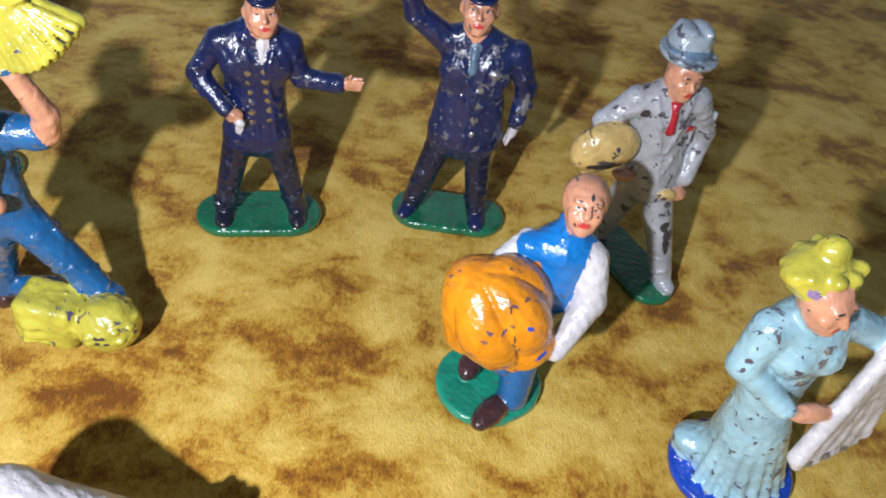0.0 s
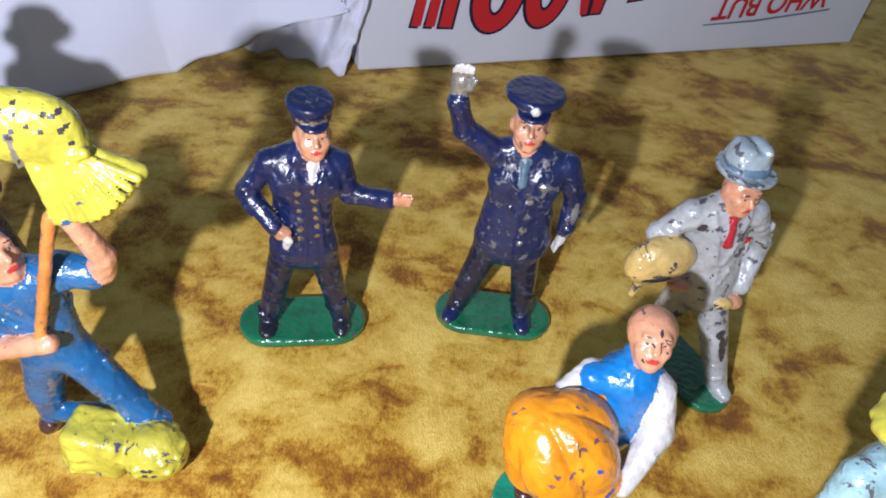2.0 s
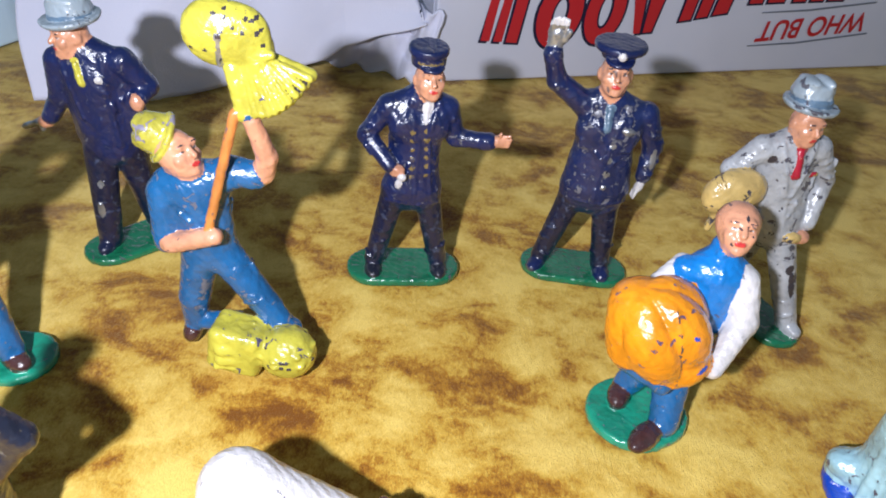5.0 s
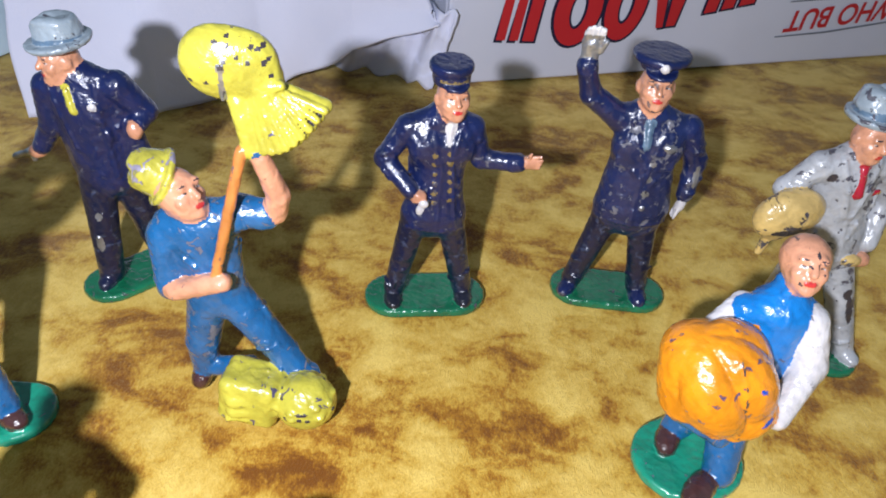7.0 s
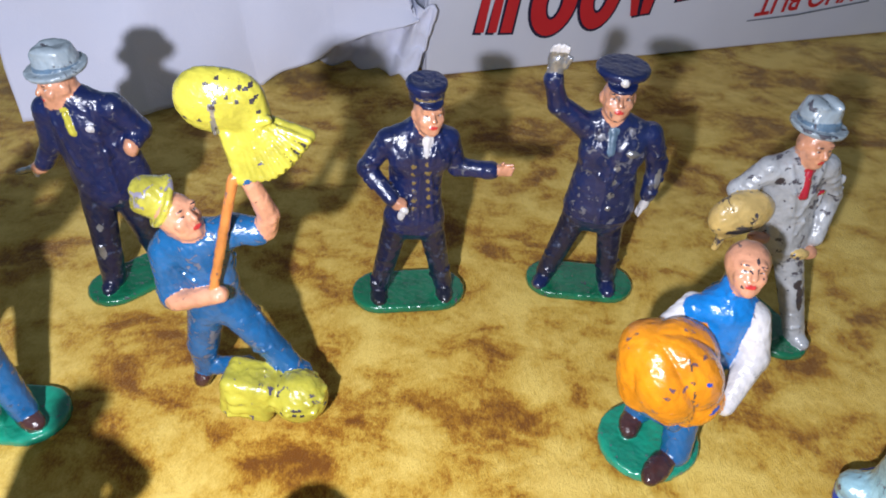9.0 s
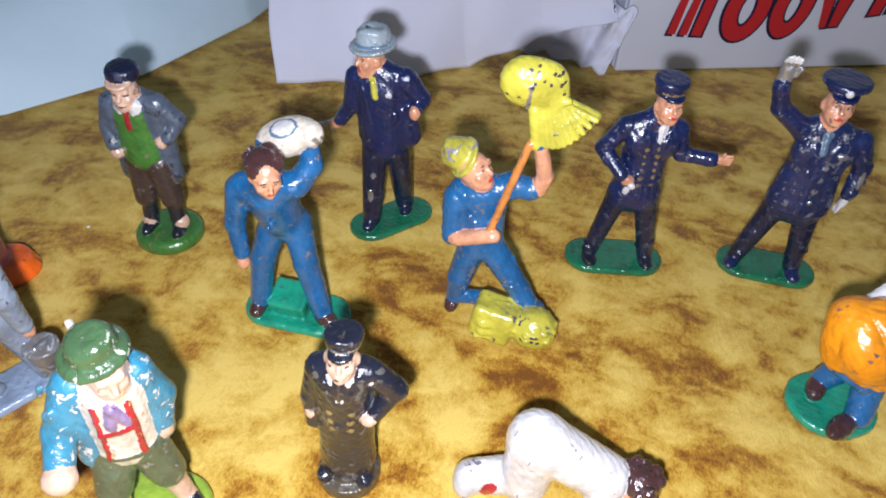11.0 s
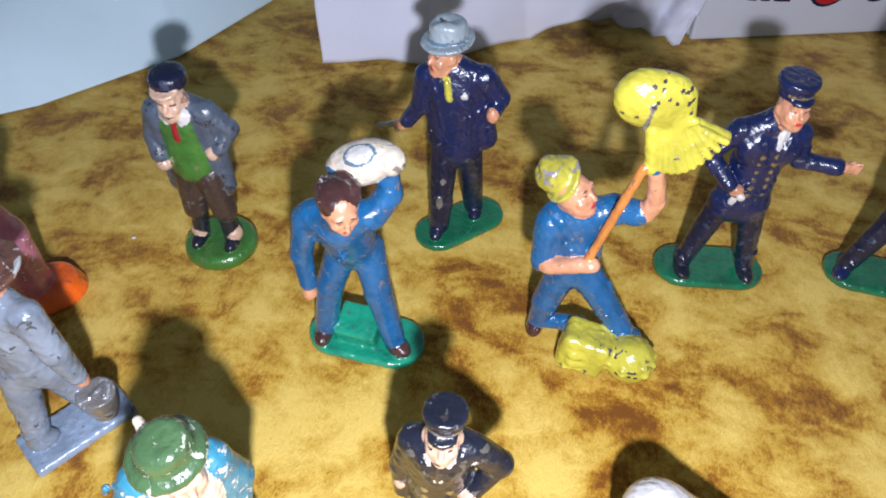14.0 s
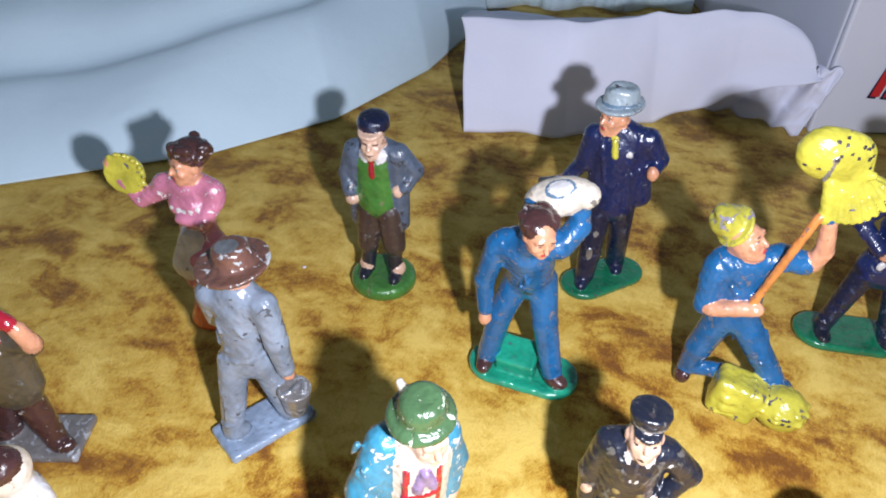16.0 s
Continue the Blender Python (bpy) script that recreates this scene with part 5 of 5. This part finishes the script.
# ---- woman in pink with a yellow disc ----
def pink_lady():
    f = Cast("pink_dress_figurine", 0.42)
    f.disc(REDORANGE, (3.0, 2.0, 3.0), 3.5, 8.0, 3.6, (0, 0, 40), edge=1.5, cone=-0.35)
    f.cap(PINK, (1.0, 0.5, 8), (0.0, 0, 26), 7.2, 8.2, flat=0.9)
    f.cap(PINK, (0, 0, 26), (-0.4, 0.4, 37), 8.4, 5.2, flat=0.85, melt=1.5)
    f.cap(WHITE, (-3.0, -4.6, 23.5), (-0.6, -3.6, 33.5), 5.6, 4.2, flat=0.62, melt=0.5)
    f.cap(PINK, (-0.4, 0.4, 37), (0, 0.6, 48), 5.4, 6.8, flat=0.8, melt=1.2)
    f.ell(PINK, (-2.4, -3.0, 45), (3.4, 3.0, 3.4), melt=2)
    f.ell(PINK, (2.4, -3.0, 45), (3.4, 3.0, 3.4), melt=2)
    f.cap(PINK, (-5.0, 0.4, 50), (5.0, 0.4, 50.5), 3.2, melt=2)
    f.ell(PINK, (-8.0, 0, 49), (4.0, 3.6, 4.0), melt=0.8)
    f.ell(PINK, (7.4, 0, 49), (3.8, 3.6, 4.2), melt=0.8)
    f.cap(PINK, (-9.4, -0.6, 47.6), (-16.0, -1.8, 44), 3.2, 2.6)
    f.cap(PINK, (-16.0, -1.8, 44), (-20.6, -2.0, 50), 2.4, 2.0)
    f.ell(SKIN, (-23.6, -1.8, 55.0), (1.5, 1.5, 2.4), melt=0.4)
    f.disc(YELLOW, (-19.0, -2.2, 52.6), 0, 6.2, 0.9, (78, 0, 8), edge=0.5, melt=0.3)
    for k in range(14):
        a = 6.2832 * k / 14
        f.ell(YELLOW, (-19.0 + 6.2 * math.cos(a), -2.2, 52.6 + 6.2 * math.sin(a)), (0.8, 0.8, 0.8), melt=0.4)
    f.cap(PINK, (8.0, -1.0, 46.6), (5.4, -5.4, 41.6), 2.9, 2.4)
    f.cap(PINK, (5.4, -5.4, 41.6), (-0.8, -6.4, 42.6), 2.2, 1.7)
    f.cap(SKIN, (1.6, 0, 51), (2.0, -0.4, 54), 2.7, melt=0.6)
    f.folds(PINK, (0, 0, 43), (6.6, 5.2, 8), 16, 24, 0.55)
    f.folds(PINK, (0.4, 0, 18), (8.0, 7.2, 12), 10, 25, 0.6)
    f.face((1.6, -1.0, 57.8), 4.9, turn=-34, nod=0)
    f.ell(BROWN, (2.6, 0.8, 61.4), (5.6, 5.2, 4.4), melt=0.5)
    rnd = random.Random(5)
    for k in range(16):
        a, b = rnd.uniform(0, 6.28), rnd.uniform(0.0, 0.9)
        f.ell(BROWN, (2.6 + 5.0 * math.cos(a), 0.8 + 4.6 * math.sin(a), 61.4 + 3.4 * b), (1.7, 1.6, 1.4), melt=0.5)
    for k in range(5):
        f.stud(WHITE, -3.4 + 2.0 * k, 44.6 + 0.5 * abs(k - 2), 0.7)
    return f.make(pose(-0.182, -0.057, 0, 0, 0, 6), "painted lead woman figurine in pink holding up a yellow disc")


# ---- man in grey with a wide hat, seen from behind ----
def grey_worker():
    f = Cast("wide_hat_figurine")
    f.box(BASEGREY, (0, 0, 0.8), (13.2, 7.0, 1.5), (0, 0, 55), edge=1.2)
    f.cap(LEAD, (-6.0, -6.0, 4), (-4.4, -1.5, 27), 3.0, 4.2)
    f.creases(LEAD, (-6, -5.6, 6), (-4.6, -1.8, 25), 3.4, 6, 81)
    f.ell(LEAD, (-4.6, -6.0, 3.2), (3.6, 2.6, 1.8), (0, 0, 50))
    f.cap(LEAD, (6.0, 4.0, 4), (2.4, 1.0, 27), 3.0, 4.2)
    f.cap(LEAD, (-1.4, -0.4, 27), (-0.6, 0, 45), 5.7, 6.3, flat=0.8, melt=1.5)
    f.shoulders(LEAD, (-0.3, 0.3, 50.4), (-6.6, 0, 47.4), (5.8, 0, 47.4), 3.4)
    f.cap(LEAD, (-7.8, -0.4, 48), (-9.6, 3.0, 37), 3.4, 2.9)
    f.cap(LEAD, (6.8, -0.6, 48), (9.2, -1.4, 37), 3.5, 3.0)
    f.cap(LEAD, (9.2, -1.4, 37), (9.8, -0.4, 27), 2.9, 2.4)
    f.ell(SKIN, (10.0, 0.0, 24.6), (1.9, 1.8, 2.2), melt=0.4)
    f.disc(PAIL, (10.4, 1.0, 13.2), 0, 3.7, 5.2, (4, 5, 0), edge=0.6, melt=0.5, cone=0.16)
    f.ridge(STEEL, 7.0, 18.0, 13.4, 18.6, 0.5)
    f.folds(LEAD, (-1, 0, 38), (6.8, 5.4, 11), 18, 19, 0.6)
    f.cap(LEAD, (-0.4, 0.2, 50), (-0.2, 0.4, 54), 3.2, melt=0.6)
    f.ell(SKIN, (0, 0.8, 56), (4.0, 4.4, 4.6), melt=0.5)
    f.disc(HATBROWN, (0, 0.6, 58.4), 0, 8.9, 0.9, (4, -6, 0), edge=0.7, melt=0.6, cone=0.5)
    f.disc(HATBROWN, (0, 0.8, 61.4), 0, 4.8, 2.6, (4, -6, 0), edge=1.4, melt=1.4, cone=-0.2)
    f.ell(STEEL, (-0.4, -0.2, 64.0), (3.0, 2.6, 1.0), (4, -6, 0), paint=True)
    for x0, z0, x1, z1 in ((3.6, 47, 5.6, 40), (4.4, 38, 5.4, 32), (-6, 20, -6.4, 9), (-7.4, 24, -7.0, 16)):
        f.ridge(INK, x0, z0, x1, z1, 0.22)
    f.ridge(LEAD, -6.6, 29.5, 4.6, 31, 0.7)
    return f.make(pose(-0.143, -0.0925, 0, 0, 0, 4), "painted grey-blue lead figurine in a wide brown hat with a bucket")


# ---- captain in a double-breasted coat ----
def captain():
    f = Cast("captain_figurine", 0.36)
    f.disc(TAUPE, (0, 0, 1.0), 0, 8.0, 2.0, edge=0.8)
    f.ell(BLACK, (-4.8, -3.0, 4.4), (2.4, 3.6, 2.0), (0, 0, -15))
    f.ell(BLACK, (4.8, -3.0, 4.4), (2.4, 3.6, 2.0), (0, 0, 15))
    f.cap(TAUPE, (0, -1.0, 3), (0, -0.6, 10), 4.4, 4.6)
    f.cap(BLACK, (0.0, 0, 9), (0.2, 0, 38), 6.6, 7.0, flat=0.78, melt=1.0)
    f.cap(BLACK, (0.0, 0, 8), (0.0, 0, 12), 6.9, 6.6, flat=0.82, melt=1.0)
    f.cap(BLACK, (-3.4, 0, 41), (4.6, 0, 41.5), 3.5, melt=2)
    f.cap(BLACK, (-5.4, 0.4, 41), (-7.8, 0.4, 30), 3.0, 2.5)
    f.cap(BLACK, (-7.8, 0.4, 30), (-7.4, -0.6, 22), 2.4, 2.2)
    f.ell(PALE, (-7.8, -1.2, 26), (1.4, 1.6, 2.2), melt=0.3)
    f.cap(BLACK, (6.4, 0.2, 41.5), (12.0, 1.0, 35.5), 3.1, 2.8)
    f.cap(BLACK, (12.0, 1.0, 35.5), (7.8, -2.4, 29.8), 2.6, 2.0)
    f.ell(PALE, (6.6, -3.8, 29.2), (2.0, 1.6, 1.6), melt=0.3)
    f.folds(BLACK, (0.2, 0, 26), (7, 5.4, 15), 16, 21, 0.45)
    f.face((0.8, -1.8, 46.8), 4.3, PALE, turn=6, nod=-16, features=False)
    f.disc(BLACK, (1.0, 0.2, 50.8), 0, 3.9, 1.2, (-6, 0, 0), edge=0.4, melt=0.3, cone=0.15)
    f.disc(BLACK, (1.0, 0.4, 52.4), 0, 4.3, 0.9, (-6, 0, 0), edge=0.7, melt=0.4)
    f.disc(BLACK, (1.0, -2.9, 50.0), 0, 2.8, 0.55, (8, 0, 0), edge=0.4, melt=0.4)
    f.ell(INK, (1.0, -1.6, 53.4), (0.7, 0.7, 0.8), paint=True)
    f.ridge(STEEL, -1.8, 51.0, 4.2, 51.0, 0.35)
    for s in (-1, 1):
        f.cap(WHITE, (0.6 + 2.2 * s, f.front(0.6 + 2.2 * s, 42.4), 42.6), (0.6 + 0.5 * s, f.front(0.6, 36.6) + 0.2, 36.4), 0.6, 0.35, melt=0.3)
        f.ridge(BLACK, 0.6 + 4.2 * s, 43, 0.6 + 1.2 * s, 34.8, 0.5)
        for k in range(3):
            f.stud(GOLD, 0.4 + 2.5 * s - 0.2 * k * s, 31.6 - 3.0 * k, 0.8)
    f.ridge(INK, 0.6, 42, 0.6, 37.5, 0.3)
    f.dab(WHITE, 7.2, 41.0, 0.5, 0.5)
    for x in (-0.9, 2.7):
        f.dab(INK, x, 48.0, 0.5, 0.25)
    f.dab(INK, 0.6, 45.0, 0.9, 0.22)
    return f.make(pose(-0.046, -0.097, 0, 0, 0, 4), "painted captain figurine in a black double-breasted coat, taupe base")


# ---- walker in a green hat ----
def walker():
    f = Cast("green_hat_figurine", 0.40)
    f.disc(LIME, (0, 0, 1.2), 3, 11.0, 2.0, (0, 0, -30), edge=1.6)
    f.cap(PALE, (-7.0, -3.0, 5), (-5.6, -2.0, 15), 2.4, 2.9)
    f.cap(PALE, (8.0, 0.0, 5), (5.8, 0.0, 15), 2.4, 2.9)
    f.ell(BLACK, (-8.0, -5.0, 4.6), (2.2, 4.0, 2.0), (0, 0, -20))
    f.ell(BLACK, (9.4, -2.0, 4.6), (2.2, 4.0, 2.0), (0, 0, 30))
    f.cap(OLIVE, (-5.6, -2.0, 17), (-3.0, 0, 27), 4.2, 4.8)
    f.cap(OLIVE, (5.8, -0.4, 17), (3.2, 0, 27), 4.2, 4.8)
    f.cap(CREAM, (0.4, -0.4, 30), (1.2, -0.6, 46), 6.2, 6.6, flat=0.8, melt=0.8)
    f.cap(COATBLUE, (-6.4, 1.4, 27), (-4.6, 0.6, 47), 4.4, 4.4, melt=0.7)
    f.cap(COATBLUE, (6.8, 2.4, 29), (6.2, 1.4, 48), 3.4, 3.8, melt=0.7)
    f.cap(COATBLUE, (0, 3.8, 27), (1, 3.2, 48), 6.6, 6.8, flat=0.55, melt=0.8)
    f.cap(COATBLUE, (-5.8, 0.6, 48), (-10.6, -2.0, 38), 3.8, 3.4)
    f.cap(COATBLUE, (-10.6, -2.0, 38), (-11.4, -7.0, 33.5), 3.4, 3.0)
    f.ell(PALE, (-11.4, -9.4, 32.6), (3.6, 3.4, 3.0), melt=0.4)
    f.cap(COATBLUE, (6.4, 1.4, 48), (9.2, 3.4, 38), 3.4, 3.0)
    f.cap(COATBLUE, (9.2, 3.4, 38), (8.2, 1.5, 32), 2.8, 2.4)
    f.ell(PALE, (8.0, 0.6, 30.0), (2.0, 1.8, 2.4), melt=0.4)
    f.folds(COATBLUE, (-8.4, 0, 43), (4.0, 4.0, 8), 12, 22, 0.6)
    f.folds(OLIVE, (0, -0.6, 23), (8.4, 5, 6), 12, 23, 0.5)
    f.face((2.4, -2.4, 52.6), 4.8, PALE, turn=22, nod=10, features=False)
    f.disc(HATGREEN, (1.4, -1.8, 58.0), 0, 6.7, 0.9, (8, -4, 0), edge=0.8, melt=0.6, cone=-0.5)
    f.disc(HATGREEN, (1.6, -2.0, 60.2), 0, 4.8, 2.5, (8, -4, 0), edge=1.6, melt=1.0, cone=-0.2)
    f.cap(CREAM, (-1.0, 1.0, 60.4), (-2.0, 2.8, 61.6), 1.3, 0.9, melt=0.6)
    for s in (-1, 1):
        f.ridge(CRIMSON, 1.4 + 3.2 * s, 46, 0.8 + 3.4 * s, 30, 0.65)
    f.ridge(CRIMSON, -2.4, 38, 4.2, 39, 0.65)
    f.ridge(VIOLET, 1.6, 46.5, 0.2, 40.5, 1.1)
    f.ridge(VIOLET, 1.8, 46.5, 3.4, 41, 1.0)
    f.ridge(OLIVE, -4.6, 29.5, 5.4, 29.5, 0.6)
    return f.make(pose(-0.0875, -0.1185, 0, 0, 0, 28) @ Matrix.Diagonal((0.97, 0.97, 1.05, 1)), "painted walker figurine, green hat, blue jacket and shorts, lime base")


# ---- kneeling figure in white ----
def kneeler():
    f = Cast("kneeling_white_figurine", 0.40)
    f.cap(WHITE, (-25.0, -1.0, 4.0), (-12.0, 0.5, 6.0), 4.4, 5.2, flat=1.0)
    f.ell(WHITE, (-26.0, -2.5, 4.6), (3.6, 4.6, 4.4))
    f.cap(WHITE, (-11.0, -1.0, 7.0), (-10.5, 0, 20), 6.2, 7.0, melt=1.5)
    f.ell(WHITE, (-10.4, 0.4, 20.0), (6.6, 6.8, 7.0), melt=1.5)
    f.cap(WHITE, (-7.5, 0, 19.5), (8.4, 0, 10.5), 6.6, 6.2, melt=2.0)
    f.cap(WHITE, (7.0, -4.0, 10.0), (4.6, -7.0, 3.4), 2.8, 2.4)
    f.cap(WHITE, (8.0, 4.0, 10.0), (12.0, 8.0, 3.4), 2.8, 2.4)
    f.ell(SKIN, (4.8, -8.0, 2.6), (2.4, 2.2, 1.8), melt=0.4)
    f.ell(SKIN, (13.2, 9.2, 2.6), (2.4, 2.2, 1.8), melt=0.4)
    f.cap(SKIN, (11.0, -1.0, 9.0), (13.0, -1.5, 9.0), 2.8, melt=0.5)
    f.ell(SKIN, (15.6, -2.2, 8.0), (4.2, 4.0, 4.6), melt=0.5)
    f.ell(BROWN, (16.8, -0.6, 10.0), (5.2, 5.2, 5.0), melt=0.4)
    rnd = random.Random(6)
    for k in range(14):
        a, b = rnd.uniform(0, 6.28), rnd.uniform(0.0, 1.0)
        f.ell(BROWN, (16.8 + 4.4 * math.cos(a), -0.6 + 4.4 * math.sin(a), 10.4 + 3.4 * b), (1.7, 1.7, 1.4), melt=0.5)
    f.ell(CRIMSON, (-20.0, -6.2, 5.6), (2.1, 2.2, 3.4), (0, 30, 0), paint=True)
    return f.make(pose(0.009, -0.091, 0, 0, 0, 4) @ Matrix.Diagonal((0.97, 0.97, 1.10, 1)), "painted kneeling figurine in white with dark brown hair")


# ---- bugler at the edge ----
def bugler():
    f = Cast("bugler_figurine", 0.45)
    f.box(PAIL, (2.0, 0, 0.8), (13.5, 7.5, 1.4), (0, 0, 12), edge=1.0)
    f.cap(BROWN, (9.4, -1.0, 4), (4.6, 0, 22), 3.0, 4.2)
    f.ell(BROWN, (11.2, -1.8, 3.4), (4.0, 2.4, 2.0))
    f.cap(BROWN, (-5.4, 0, 4), (-1.8, 0, 22), 3.0, 4.2)
    f.ell(BROWN, (-6.6, -1.8, 3.4), (3.6, 2.4, 2.0))
    f.cap(TAUPE, (3.4, 0, 24), (4.8, 0, 38), 7.6, 6.8, flat=0.8, melt=1.0)
    f.cap(TAUPE, (9.4, 0, 25), (5, 0, 34), 2.8, 3.8, melt=1.5)
    f.cap(TAUPE, (-0.5, 0, 41), (10, 0, 41), 3.4, melt=2)
    f.cap(TAUPE, (10.5, 0, 41), (16.0, -1, 41), 3.0, 2.6)
    f.cap(SKIN, (16.8, -1.4, 42), (15.6, -2.4, 47.5), 2.2, 2.0, melt=0.5)
    f.cap(CRIMSON, (14.4, -2.8, 49.4), (5.0, -3.0, 55.0), 1.9, 2.3, melt=0.4)
    f.cap(TAUPE, (-2.5, 0, 41), (-6, -2, 34), 3.0, 2.4)
    f.cap(CRIMSON, (0.0, -3.4, 42), (7.6, -3.6, 43), 2.2, melt=0.5)
    f.dab(WHITE, 8.2, 40.0, 1.6, 1.1)
    f.face((3, -0.6, 48.4), 4.4, SKIN, turn=20, features=False)
    f.ell(BROWN, (3, 0.6, 51.2), (4.8, 4.8, 3.2), melt=0.5)
    return f.make(pose(-0.2005, -0.119, 0, 0, 0, 8), "painted brown lead figurine blowing a red horn, grey base")


# ---- small figure with a bald brown crown ----
def monk():
    f = Cast("white_robed_figurine", 0.45)
    f.disc(TAUPE, (0, 0, 1.0), 0, 8.0, 1.6, edge=0.8)
    f.cap(WHITE, (0, 0, 4), (0, 0, 34), 6.6, 6.0, flat=0.85)
    f.cap(WHITE, (-4.6, 0, 35), (4.6, 0, 35), 3.4, melt=2)
    f.cap(WHITE, (-6, 0, 34), (-7.6, -2, 24), 2.8, 2.4)
    f.cap(WHITE, (6, 0, 34), (7.6, -2, 24), 2.8, 2.4)
    f.ell(CREAM, (0, 0, 42), (5.0, 5.2, 5.2), melt=0.8)
    f.ell(BROWN, (0.5, -0.5, 44.4), (4.2, 4.2, 3.4), melt=0.4)
    return f.make(pose(-0.1625, -0.147, 0, 0, 0, 0), "painted white figurine with a chipped brown crown")


for build in (conductor, policeman, grey_man, pumpkin_man, blue_lady, farmer, detective, sack_man, old_man, pink_lady,
              grey_worker, captain, walker, kneeler, bugler, monk):
    build()

# ---- a speck of lint on the velvet ----
lint = part("lint", slab((0.0012, 0.0007, 0.0005), (0, 0, 0.00025), 0.0002), LINEN)
lint.matrix_world = pose(-0.1665, -0.026, 0.0, 0, 0, 30)
tagged(lint, "tiny white speck of lint on the velvet", "lint")
